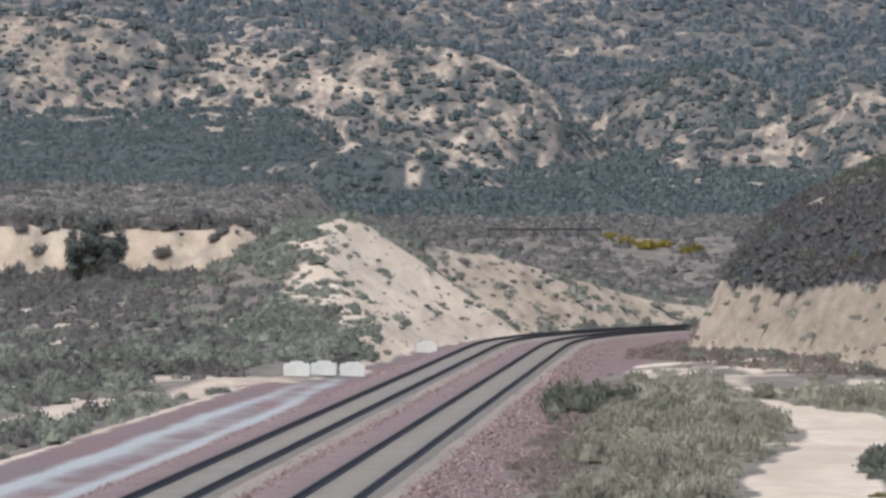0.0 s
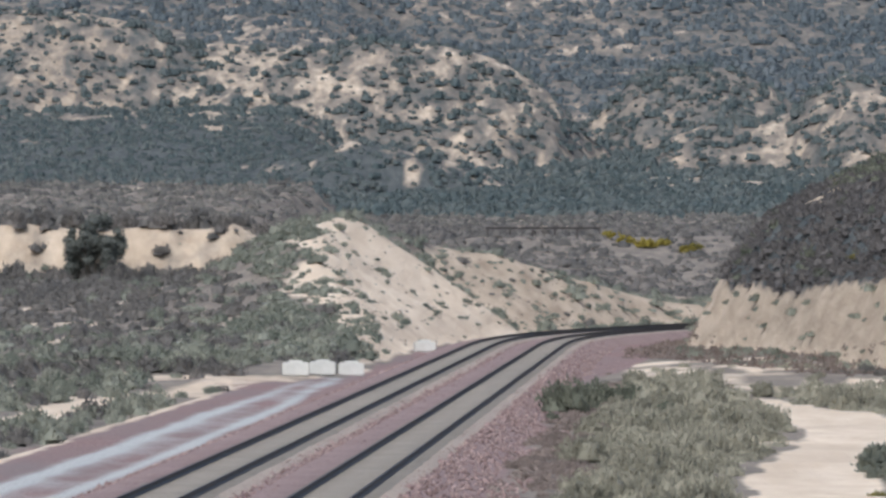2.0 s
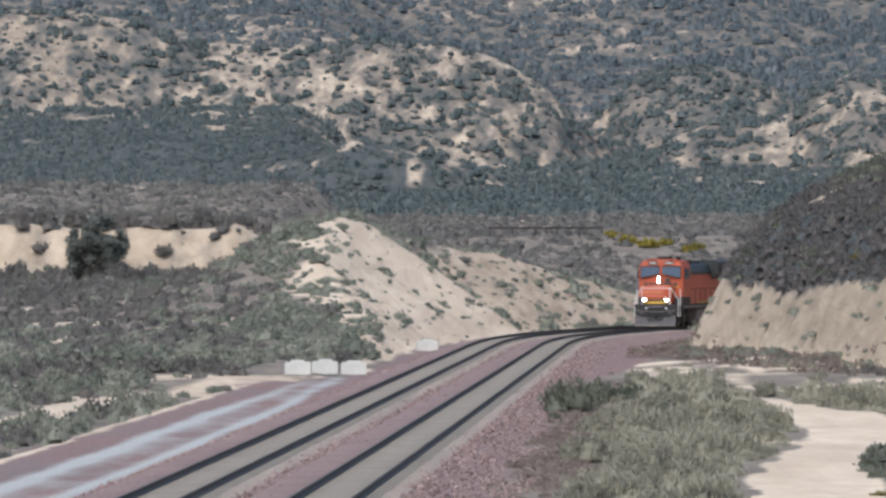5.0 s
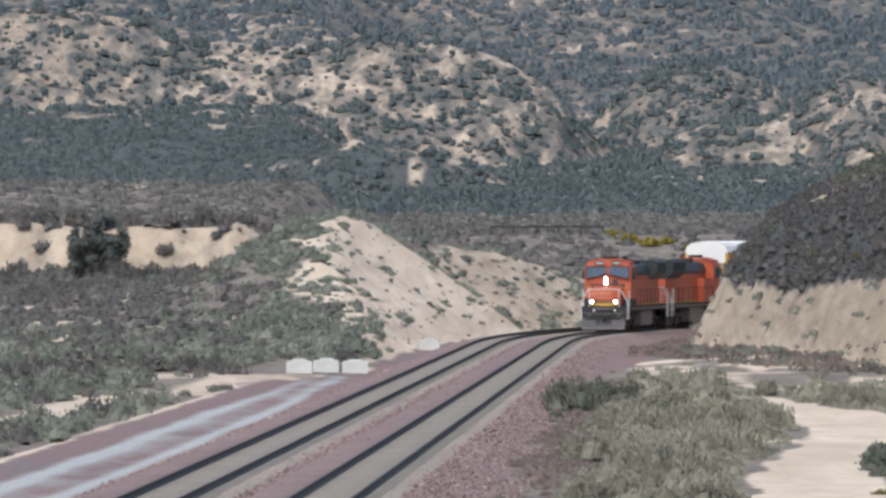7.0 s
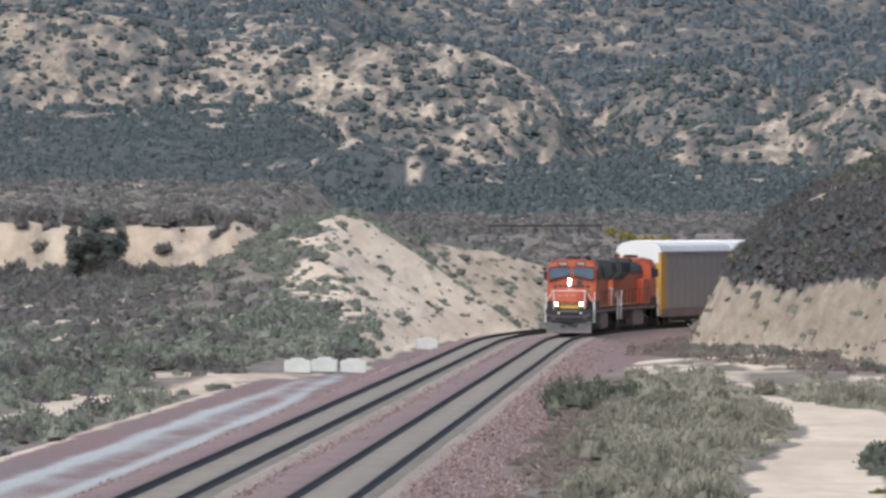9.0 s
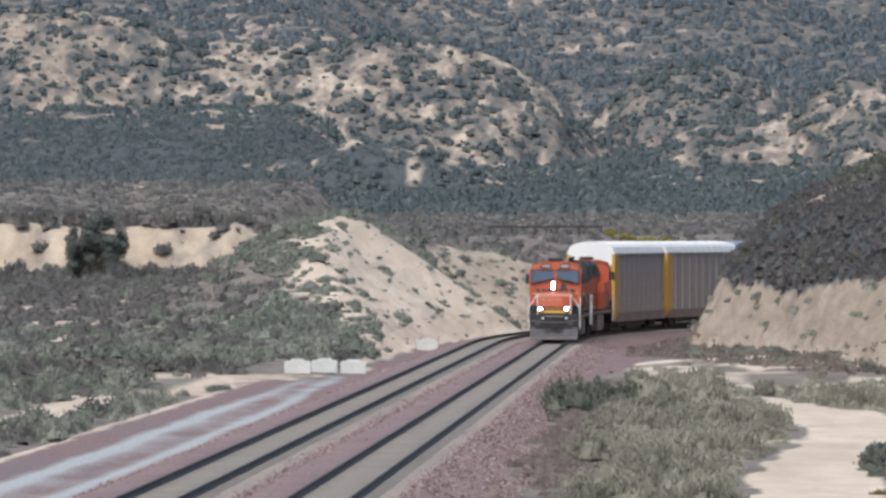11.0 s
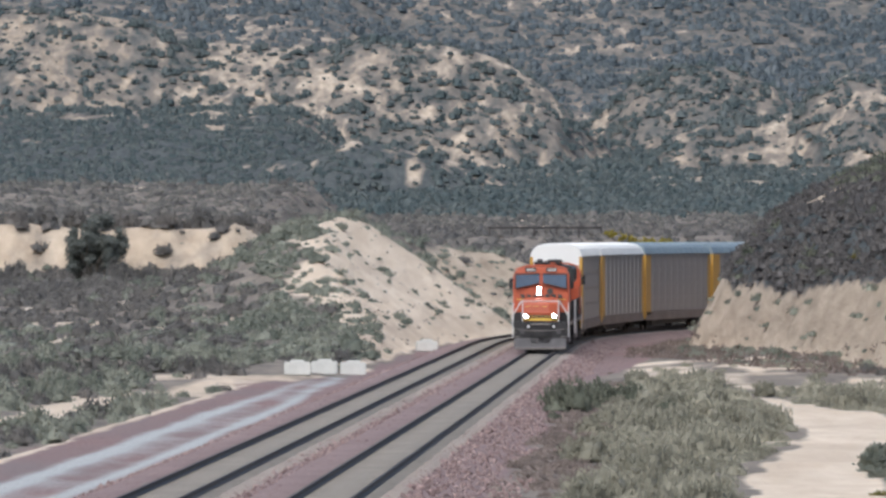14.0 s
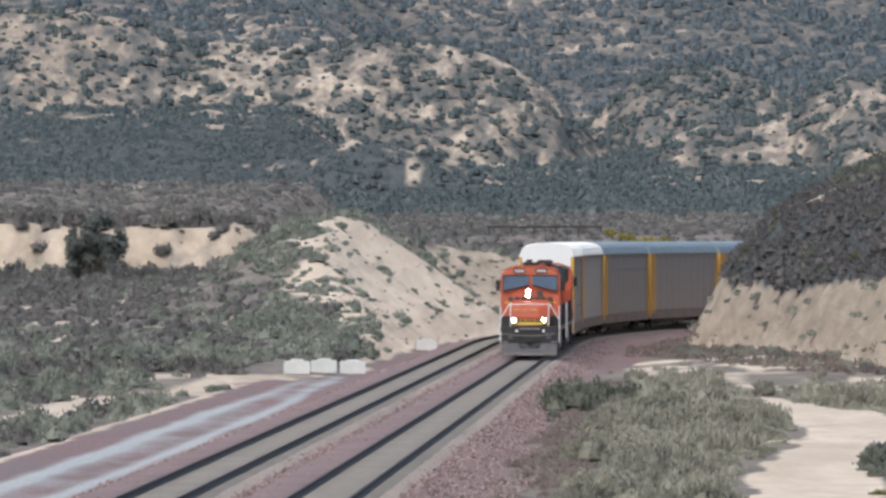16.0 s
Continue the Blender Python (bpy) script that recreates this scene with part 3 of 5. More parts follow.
def bush(seed, lobes=3, leaves=40, seg=6, leaf=0.22, upright=0.6, core=0.85, rings=3):
    """A bush one unit in radius: several lobes, and leaves that stand out of them."""
    rng = np.random.default_rng(seed)
    vs, fs, n = [], [], 0
    spots = []
    for k in range(lobes):
        w, d = rng.uniform(0, math.tau), (0 if lobes == 1 else rng.uniform(0.2, 0.55))
        r = 1.0 if lobes == 1 else rng.uniform(0.45, 0.7)
        c = np.array([math.cos(w) * d, math.sin(w) * d, rng.uniform(0, 0.25) if lobes > 1 else 0])
        v, f = dome(rng, rings, seg)
        vs.append(v * r * core + c)
        fs.append(f + n)
        n += len(v)
        spots.append((c, r))
    for k in range(leaves):
        c, r = spots[rng.integers(len(spots))]
        w, up = rng.uniform(0, math.tau), rng.uniform(0.0, 1.0)
        out = np.array([math.cos(w) * math.sqrt(1 - up * up), math.sin(w) * math.sqrt(1 - up * up), up * 0.9])
        p = c + out * r * rng.uniform(0.6, 0.95)
        grow = 0.6 * out + np.array([0, 0, upright]) + rng.normal(0, 0.35, 3)
        grow /= np.linalg.norm(grow)
        side = np.cross(out + rng.normal(0, 0.35, 3), grow)
        side /= np.linalg.norm(side) + 1e-6
        size = leaf * rng.uniform(0.6, 1.4)
        vs.append(np.array([p - side * size * 0.5, p + side * size * 0.5, p + grow * size * 1.3]))
        fs.append(np.array([(0, 1, 2)]) + n)
        n += 3
    return np.concatenate(vs), np.concatenate(fs)


def scatter(name, label, templates, X, Y, size, tall, mat, seed, sink=0.05, smooth=False):
    """Many bushes as one mesh."""
    rng = np.random.default_rng(seed)
    Z = height(X, Y)
    spin = rng.uniform(0, math.tau, len(X))
    pick = rng.integers(0, len(templates), len(X))
    tone = np.clip(0.5 + 0.45 * fbm(X, Y, 14, 2) + rng.normal(0, 0.22, len(X)), 0.01, 0.99)
    vs, fs, ts, n = [], [], [], 0
    for k, (v, f) in enumerate(templates):
        i = np.where(pick == k)[0]
        if not len(i):
            continue
        c, sn, sz = np.cos(spin[i])[:, None], np.sin(spin[i])[:, None], size[i][:, None]
        x = X[i][:, None] + (v[:, 0] * c - v[:, 1] * sn) * sz
        y = Y[i][:, None] + (v[:, 0] * sn + v[:, 1] * c) * sz
        z = Z[i][:, None] + v[:, 2] * sz * tall[i][:, None] - sink
        vs.append(np.stack([x, y, z], -1).reshape(-1, 3))
        fs.append((np.arange(len(i))[:, None, None] * len(v) + f + n).reshape(-1, 3))
        ts.append(np.repeat(tone[i], len(v)))
        n += len(i) * len(v)
    me = mesh_from(name, np.concatenate(vs), np.concatenate(fs), mat, (("tone", np.concatenate(ts)),), smooth)
    return tagged(new(name, me), label, "shrubs", kind="stuff")


def wedge(rng, n, y0, y1, spread=0.062, x0=None, x1=None):
    """Even random places in a widening strip of land."""
    y = np.sqrt(rng.uniform(y0 * y0, y1 * y1, n))
    x = rng.uniform(-spread, spread, n) * y
    return x, y


def build_far_scrub():
    small = [bush(100 + k, 2, 17, 5, 0.23, 0.5, 0.98, 2) for k in range(16)]
    for name, y0, y1, n, lo, hi, mat in (("hill_scrub", 980, 1500, 27000, 0.5, 1.6, SCRUB_FAR_HAZED), ("distant_scrub", 1500, 2000, 11000, 0.6, 2.0, SCRUB_DISTANT_HAZED)):
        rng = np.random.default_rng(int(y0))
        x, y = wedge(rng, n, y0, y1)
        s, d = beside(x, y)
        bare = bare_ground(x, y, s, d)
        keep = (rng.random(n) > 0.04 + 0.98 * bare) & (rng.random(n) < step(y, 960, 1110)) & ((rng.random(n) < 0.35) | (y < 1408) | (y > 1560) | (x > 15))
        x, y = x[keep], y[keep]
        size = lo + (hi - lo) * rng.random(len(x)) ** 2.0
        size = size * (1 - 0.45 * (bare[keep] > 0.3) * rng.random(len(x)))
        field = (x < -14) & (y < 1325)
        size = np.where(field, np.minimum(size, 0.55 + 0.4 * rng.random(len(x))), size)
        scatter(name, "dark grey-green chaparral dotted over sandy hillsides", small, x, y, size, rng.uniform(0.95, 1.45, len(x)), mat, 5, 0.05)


def build_terrace_scrub():
    rng = np.random.default_rng(12)
    low = [bush(140 + k, 2, 8, 5, 0.2) for k in range(8)]
    x, y = wedge(rng, 8500, 650, 1110)
    s, d = beside(x, y)
    bare = bare_ground(x, y, s, d)
    keep = (rng.random(len(x)) > 0.8 * bare) & ((d > 16) | (d < -22)) & (rng.random(len(x)) > 0.9 * step(y, 960, 1110))
    x, y = x[keep], y[keep]
    shade = (x > -6) & (y < 900) | (rng.random(len(x)) < 0.15)
    scatter("valley_brush", "dark brush in the valley beyond the cutting", low, x[shade], y[shade], 0.5 + 0.8 * rng.random(shade.sum()) ** 2,
            rng.uniform(0.7, 1.1, shade.sum()), SCRUB_DARK, 16)
    x, y = x[~shade], y[~shade]
    scatter("terrace_scrub", "low grey-brown scrub on the terrace behind the bluff", low, x, y, 0.4 + 0.7 * rng.random(len(x)) ** 2,
            rng.uniform(0.6, 1.0, len(x)), SCRUB_TERRACE, 6)


def build_flats_scrub():
    rng = np.random.default_rng(21)
    mid = [bush(160 + k, 3, 130, 5, 0.12, 0.8, 0.66) for k in range(10)]
    coarse = [bush(260 + k, 3, 80, 5, 0.125, 0.8, 0.78, 2) for k in range(10)]
    rough = [bush(190 + k, 2, 34, 5, 0.17, 1.3, 0.66, 2) for k in range(10)]
    x, y = wedge(rng, 12500, 215, 652, 0.066)
    s, d = beside(x, y)
    left = -d - TRACK_GAP
    bare = bare_ground(x, y, s, d)
    _, gravel, _, _, _ = covers(x, y)
    ok = (left > 5.2) & (rng.random(len(x)) > 0.2 + 0.8 * bare) & (gravel < 0.3) & ((y > 402) | (left > 8.6 + fbm(x, y, 6, 2)))
    ok &= ~((np.abs(x + 5.5) < 4.0) & (np.abs(y - 406) < 10))
    x1, y1 = x[ok], y[ok]
    size = 0.35 + 0.75 * rng.random(len(x1)) ** 1.6
    dark = rng.random(len(x1)) < 0.1 + 0.5 * step(fbm(x1, y1 * 0.5, 25, 2), 0.05, 0.4) + 0.6 * step(-x1 + 4 * fbm(x1, y1, 12, 2), 11, 17) * step(y1, 425, 465)
    far = y1 > 430
    for name, label, pick, mat, seed, grow in (("sagebrush", "dense grey-green sagebrush on the sandy flats", ~dark, SCRUB_MID, 7, 1.0),
                                               ("dark_brush", "dark leafless brush among the sagebrush", dark, SCRUB_DARK, 8, 1.05)):
        for kinds, part_of in ((mid, ~far), (coarse, far)):
            q = pick & part_of
            scatter(name, label, kinds, x1[q], y1[q], size[q] * grow, rng.uniform(0.8, 1.25, q.sum()), mat, seed)
    # sparse tufts on the open sand of the cutting
    rng = np.random.default_rng(22)
    x, y = wedge(rng, 9000, 455, 720, 0.066)
    s, d = beside(x, y)
    left = -d - TRACK_GAP
    bare = bare_ground(x, y, s, d)
    crest = step(left, 9, 15)
    ok = (left > 5.0) & (left < 22) & (bare > 0.4) & (rng.random(len(x)) < 0.30 + 0.5 * crest + 0.35 * step(fbm(x, y, 8, 2), 0.1, 0.4) + 0.45 * step(y, 565, 585))
    x, y = x[ok], y[ok]
    scatter("bank_tufts", "small grey shrubs dotted over the sandy cutting", coarse, x, y, 0.15 + 0.5 * rng.random(len(x)) ** 2 + 0.1 * step(y, 560, 600),
            rng.uniform(0.7, 1.1, len(x)), SCRUB_MID, 9)
    rng = np.random.default_rng(27)
    x, y = wedge(rng, 16000, 455, 600, 0.066)
    s, d = beside(x, y)
    q = x + 0.062 * (y - 470) + 0.8 * fbm(x, y, 7, 2)
    ok = (-d - TRACK_GAP > 5.5) & (q > -8) & (rng.random(len(x)) < 0.34 * (1 - step(q, -5.2, -2.4)) + 0.010)
    x, y = x[ok], y[ok]
    scatter("mound_shrubs", "grey-green shrubs over the sandy flank of the mound", coarse, x, y, 0.25 + 0.55 * rng.random(len(x)) ** 1.7,
            rng.uniform(0.8, 1.2, len(x)), SCRUB_MID, 29)
    rng = np.random.default_rng(25)
    x, y = wedge(rng, 30000, 455, 720, 0.066)
    s, d = beside(x, y)
    left = -d - TRACK_GAP
    ok = (left > 4.8) & (left < 20) & (bare_ground(x, y, s, d) > 0.3) & (rng.random(len(x)) < 0.12 + 0.2 * step(fbm(x, y * 0.5, 6, 2), 0, 0.4) + 0.2 * step(y, 562, 580))
    x, y = x[ok], y[ok]
    grit = [bush(180 + k, 1, 14, 4, 0.4, 0.9, 0.5, 2) for k in range(6)]
    scatter("bank_weeds", "tiny grey weeds and clods on the sandy cutting", grit, x, y, 0.05 + 0.13 * rng.random(len(x)) ** 1.5, rng.uniform(0.6, 1.0, len(x)), SCRUB_DRY, 19, 0.02)
    rng = np.random.default_rng(26)
    x, y = rng.uniform(6, 24, 6000), rng.uniform(380, 540, 6000)
    s, d = beside(x, y)
    e = d - toe_line(y)
    ok = (d > 4.6 + fbm(x, y, 7, 2)) & (e < 0.4) & (e > -7) & (rng.random(len(x)) < 0.55) & (x < 0.066 * y)
    x, y = x[ok], y[ok]
    scatter("foot_weeds", "brown dry weeds along the foot of the bank", grit, x, y, 0.1 + 0.25 * rng.random(len(x)) ** 1.5, rng.uniform(0.6, 1.1, len(x)), SCRUB_DRY, 20, 0.02)
    # the dark brush on the hill beside the curve
    rng = np.random.default_rng(23)
    x = rng.uniform(12, 40, 15000)
    y = rng.uniform(390, 620, 15000)
    s, d = beside(x, y)
    e, top = bank_edge(x, y, d), bank_top(y)
    ok = (e > top + 0.1) & (x < 0.066 * y) & (bare_ground(x, y, s, d) < 0.5)
    x, y, e = x[ok], y[ok], e[ok]
    green = rng.random(len(x)) < 0.04 + 0.6 * step(e, 8, 11)
    size = 0.40 + 0.55 * rng.random(len(x)) ** 1.5
    scatter("hillside_brush", "dense dark brush on the hill above the cutting", rough, x[~green], y[~green], size[~green], rng.uniform(0.7, 1.1, (~green).sum()), SCRUB_HILL, 10)
    scatter("hilltop_shrubs", "olive green shrubs on the hilltop", rough, x[green], y[green], size[green], rng.uniform(0.8, 1.3, green.sum()), SCRUB_OLIVE, 11)
    # a few clumps on the bank and its foot
    rng = np.random.default_rng(24)
    x = rng.uniform(9, 30, 2500)
    y = rng.uniform(350, 560, 2500)
    s, d = beside(x, y)
    e = d - toe_line(y)
    ok = (e > -6) & (e < 2.0) & (rng.random(len(x)) < np.where(e < -0.6, 0.22 + 0.4 * step(fbm(x, y * 0.3, 4, 2), -0.1, 0.2), 0.2)) & (x < 0.066 * y) & (d > 7.5) & (y < 530) & (y > 372 - (x - 13.2) * 9.5)
    x, y = x[ok], y[ok]
    scatter("bench_shrubs", "grey shrubs along the foot of the bank", mid, x, y, 0.25 + 0.5 * rng.random(len(x)) ** 1.7, rng.uniform(0.7, 1.1, len(x)), SCRUB_MID, 13)


def plant(name, label, me, x, y, size, tall=1.0, group="", category="shrub", turn=0.0, sink=0.06):
    ob = new(name, me)
    z = float(height(np.array([x]), np.array([y]))[0]) - sink
    ob.matrix_basis = Matrix.LocRotScale((x, y, z), Euler((0, 0, turn)), (size, size, size * tall))
    return tagged(ob, label, category, group)


def bush_mesh(name, seed, mat, lobes=6, leaves=500, leaf=0.115, upright=0.7):
    v, f = bush(seed, lobes, leaves, 6, leaf * 0.85, upright + 0.3, 0.66)
    return mesh_from(name, v, f, mat, (("tone", np.full(len(v), 0.3)),))


def build_near_brush():
    """The brush between the line and the dirt road, bush by bush."""
    rng = np.random.default_rng(31)
    kinds = [bush_mesh("grey_green_shrub", 200 + k, SCRUB_NEAR) for k in range(7)]
    dry = [bush_mesh("dry_weed", 220 + k, SCRUB_DRY, 4, 600, 0.08, 1.1) for k in range(4)]
    count = 0
    tries = 0
    while count < 290 and tries < 6000:
        tries += 1
        y = math.sqrt(rng.uniform(196 ** 2, 395 ** 2))
        x = rng.uniform(2, 0.06 * y)
        s, d = (float(q[0]) for q in beside(np.array([x]), np.array([y])))
        edge = np.interp(y, [190, 230, 300, 400], [4.1, 4.0, 3.7, 4.6])
        if y > 384 - 30 * float(step(x, 9.5, 12.5)) or d < edge or (x > float(road_edges(y)[0]) - 0.7 and y < 360 - (x - 13.2) * 9.5):
            continue
        if d < edge + 1.5 or (d < edge + 2.5 and rng.random() < 0.5):
            plant("dry_weed", "reddish brown dry weeds beside the ballast", dry[rng.integers(4)], x, y, rng.uniform(0.3, 0.55), rng.uniform(0.6, 1.0),
                  "dry weeds by the ballast", "weeds", rng.uniform(0, 6.28))
        else:
            plant("grey_green_shrub", "pale grey-green brush shrub on sandy ground", kinds[rng.integers(7)], x, y, 0.45 + 0.65 * rng.random() ** 1.6, rng.uniform(0.95, 1.6),
                  "brush beside the dirt road", "shrub", rng.uniform(0, 6.28))
        count += 1


def build_low_brush():
    """Low growth under and between the shrubs beside the dirt road."""
    rng = np.random.default_rng(33)
    tuft = [bush(500 + k, 3, 140, 5, 0.1, 1.2, 0.64) for k in range(8)]
    x, y = wedge(rng, 9000, 190, 430, 0.062)
    s, d = beside(x, y)
    ok = (d > np.interp(y, [190, 300, 400], [3.7, 3.3, 4.4]) + 0.5 * fbm(x, y, 5, 2)) & ~((x > road_edges(y)[0] - 0.3) & (y < 356 - (x - 13.2) * 9.5)) & (x > 0)
    ok &= rng.random(len(x)) < 0.9 - 0.84 * step(y + 28 * step(x, 9.5, 12.5), 372, 384)
    x, y, d = x[ok], y[ok], d[ok]
    dry = d < 5.5 + 1.1 * fbm(x, y, 6, 2) - 0.6 * step(y, 280, 330) + 2.0 * np.exp(-((y - 300) / 14) ** 2)
    size = 0.22 + 0.3 * rng.random(len(x))
    scatter("dry_undergrowth", "reddish brown dry weeds along the ballast edge", tuft, x[dry], y[dry], size[dry], rng.uniform(0.6, 1.0, dry.sum()), SCRUB_DRY, 17)
    scatter("low_brush", "pale grey-green low brush between track and dirt road", tuft, x[~dry], y[~dry], size[~dry] * 1.15, rng.uniform(0.7, 1.1, (~dry).sum()), SCRUB_NEAR, 18)


def build_single_plants():
    dark = bush_mesh("dark_shrub", 300, SCRUB_DARK, 5, 420, 0.16)
    green = bush_mesh("green_shrub", 301, SCRUB_MID, 5, 420, 0.16)
    yellow = bush_mesh("flowering_shrub", 302, FLOWERS, 5, 260, 0.2)
    for x, y, size, tall in ((-21.8, 645.5, 0.85, 1.25), (20.4, 398, 0.62, 1.1), (20.9, 394, 0.5, 1.0), (19.2, 398, 0.36, 1.0), 
                             (-30, 643, 0.5, 1), (-22.5, 641, 0.6, 0.9), (-15.9, 655, 0.9, 1.1), (-32, 652, 1.0, 1.1), (-31.4, 649, 0.8, 1.0), (-24, 650, 0.7, 0.8), (-19.3, 651, 0.6, 0.8), (-31.2, 640, 0.7, 1.3), (-32.6, 638, 0.6, 1.0), (-23.3, 640, 0.5, 0.9), (-34, 641, 0.6, 1.0), (-29.4, 651, 0.7, 0.9), (-21.0, 643, 0.7, 1.5), (-26, 650, 0.8, 1.0), (-33, 647, 0.7, 1.0), (-18.0, 641, 0.5, 0.8), (-20.2, 640, 0.45, 0.8), (-16.5, 652, 0.7, 1.0), (-12, 338, 0.45, 1.0)):
        plant("dark_shrub", "round dark green shrub on the sand", dark, x, y, size, tall, "dark round shrubs", turn=x)
    rng = np.random.default_rng(43)
    for k in range(60):
        x, top = rng.uniform(-36, -14), rng.random() < 0.4
        plant("dark_shrub", "round dark green shrub on the sand", dark, x, rng.uniform(648, 652) if top else rng.uniform(634, 642), rng.uniform(0.6, 1.25),
              rng.uniform(1.1, 1.8), "dark round shrubs", turn=x)
    olive = bush_mesh("olive_shrub", 305, SCRUB_OLIVE, 6, 900, 0.10)
    for x, y, size, tall in ((4.7, 322, 1.25, 1.5), (5.5, 331, 1.15, 1.2), (6.4, 338, 1.0, 1.45), (7.6, 340, 1.1, 1.1), (4.2, 315, 0.45, 1.2), (6.8, 300, 0.6, 1.2), (8.6, 318, 0.7, 1.3), (5.2, 262, 0.5, 1.1)):
        plant("olive_shrub", "dark olive shrub at the edge of the ballast", olive, x, y, size, tall, "olive shrubs", turn=x * 3)
    for x, y, size in ((-9.3, 555, 0.8), (-8.6, 548, 0.7), (-7.0, 558, 0.7), (-10.6, 552, 0.9), (-11.2, 545, 0.8), (12.9, 246, 0.9), (13.4, 252, 0.9), (13.1, 238, 0.7), (12.6, 240, 0.5), (-19.2, 345, 0.9)):
        plant("green_shrub", "grey-green shrub on a sandy crest", green, x, y, size, 0.9, "grey-green shrubs", turn=x)
    for x, y, size in ((17.2, 762, 1.3), (18.6, 758, 1.5), (19.8, 760, 1.2), (16.2, 768, 1.1), (15.4, 775, 1.1), (22.4, 752, 1.3), (23.4, 756, 1.1), (22.5, 450, 0.5), (11.7, 222, 0.35), (-14.4, 440, 0.55), (24.4, 512, 0.6), (25.4, 505, 0.6)):
        plant("flowering_shrub", "shrub with yellow flowers among grey brush", yellow, x, y, size, 0.75, "yellow flowering shrubs", turn=x)


def limb(bm, a, b, r0, r1, seg=6):
    a, b = Vector(a), Vector(b)
    q = (b - a).to_track_quat("Z", "Y").to_matrix().to_4x4()
    bmesh.ops.create_cone(bm, cap_ends=True, segments=seg, radius1=r0, radius2=r1, depth=(b - a).length,
                          matrix=Matrix.Translation((a + b) / 2) @ q)


def build_trees():
    rng = np.random.default_rng(41)

    def tree(name, label, x, y, high, wide, leafy):
        root = tagged(new(name), label, "tree")
        z = float(height(np.array([x]), np.array([y]))[0])
        root.matrix_basis = pose(x, y, z - 0.1)
        bm, tips = bmesh.new(), []
        for k in range(5):
            w = k / 5 * math.tau + rng.uniform(-0.4, 0.4)
            a = Vector((math.cos(w) * 0.12, math.sin(w) * 0.12, 0))
            b = Vector((math.cos(w) * wide * 0.22, math.sin(w) * wide * 0.22, high * rng.uniform(0.22, 0.45)))
            limb(bm, a, b, 0.11, 0.06)
            for j in range(4):
                u = w + rng.uniform(-1.1, 1.1)
                c = b + Vector((math.cos(u) * wide * 0.22, math.sin(u) * wide * 0.22, high * rng.uniform(-0.12, 0.42)))
                limb(bm, b, c, 0.05, 0.015, 5)
                tips.append(c)
                if not leafy:
                    for i in range(3):
                        g = c + Vector(rng.normal(0, 0.25, 3)) + Vector((0, 0, 0.25))
                        limb(bm, c, g, 0.02, 0.006, 4)
        part("trunk", bm, BARK, root)
        if leafy:
            for lx, ly, lz, lr, count in ((0.10, 0, 0.72, 0.30, 16), (-0.22, 0.1, 0.60, 0.22, 9), (0.30, 0, 0.50, 0.20, 8), (-0.34, 0, 0.28, 0.17, 7), (-0.05, 0.1, 0.40, 0.24, 9)):
                for k in range(count):
                    q = rng.normal(0, 1, 3)
                    q *= rng.random() ** 0.33 / np.linalg.norm(q)
                    tips.append(Vector(((lx + q[0] * lr) * wide, (ly + q[1] * lr) * wide, high * (lz + q[2] * lr))))
            vs, fs, n = [], [], 0
            for i, c in enumerate(tips):
                up, f1 = dome(rng, 3, 7, 0.25, 0.9)
                down, f2 = dome(rng, 3, 7, 0.25, -0.7)
                v3, f3 = bush(400 + i, 1, 120, 4, 0.2, 0.0, 0.1)
                v4, f4 = bush(450 + i, 1, 90, 4, 0.2, 0.0, 0.1)
                v4 = v4 * np.array([1, 1, -1])
                r = rng.uniform(0.4, 0.72)
                for v, f in ((up * 0.6, f1), (down * 0.6, f2), (v3, f3), (v4, f4)):
                    vs.append(v * r + np.array(c))
                    fs.append(f + n)
                    n += len(v)
            v = np.concatenate(vs)
            ob = new("crown", mesh_from("crown", v, np.concatenate(fs), TREE_LEAVES, (("tone", np.full(len(v), 0.45)),)))
            ob.parent = root

    tree("desert_tree", "dark bushy tree in front of the sand bluff", -27.0, 641, 5.3, 4.7, True)
    tree("bare_tree", "small leafless grey tree on the bluff", -16.8, 640, 2.3, 2.0, False)


BLOCKS = ((-7.12, 400.0, 2), (-5.88, 405.0, -1), (-4.55, 411.5, 1.5), (-1.08, 495.8, 6))


def build_blocks():
    """Concrete blocks beside the service track."""
    def block():
        bm = bmesh.new()
        box(bm, -0.64, 0.64, -0.38, 0.38, 0, 0.66, 0.05)
        box(bm, -0.36, 0.36, -0.18, 0.18, 0.6, 0.76, 0.05)
        for v in bm.verts:
            v.co += Vector(noise.noise_vector(v.co * 3.1)) * 0.02
        me = bpy.data.meshes.new("concrete_block")
        bm.to_mesh(me)
        bm.free()
        me.materials.append(CONCRETE)
        return me

    me = block()
    for x, y, turn in BLOCKS:
        ob = new("concrete_block", me)
        ob.matrix_basis = pose(x, y, float(height(np.array([x]), np.array([y]))[0]) - 0.02, 0, 0, turn)
        tagged(ob, "pale weathered concrete barrier block on gravel", "concrete block", "concrete blocks")


def build_far_guardrail():
    root = tagged(new("guardrail"), "long low dark guardrail across the brush", "guardrail")
    y = 772.0
    z = float(height(np.array([9.0]), np.array([y]))[0])
    root.matrix_basis = pose(9.3, y, z)
    part("beam", box(bmesh.new(), -5.3, 5.3, -0.05, 0.05, 0.75, 0.95, 0.02), STEEL, root)
    for k in range(6):
        part("post", box(bmesh.new(), -5.2 + k * 2.08, -5.05 + k * 2.08, -0.07, 0.07, -0.6, 0.9), STEEL, root)


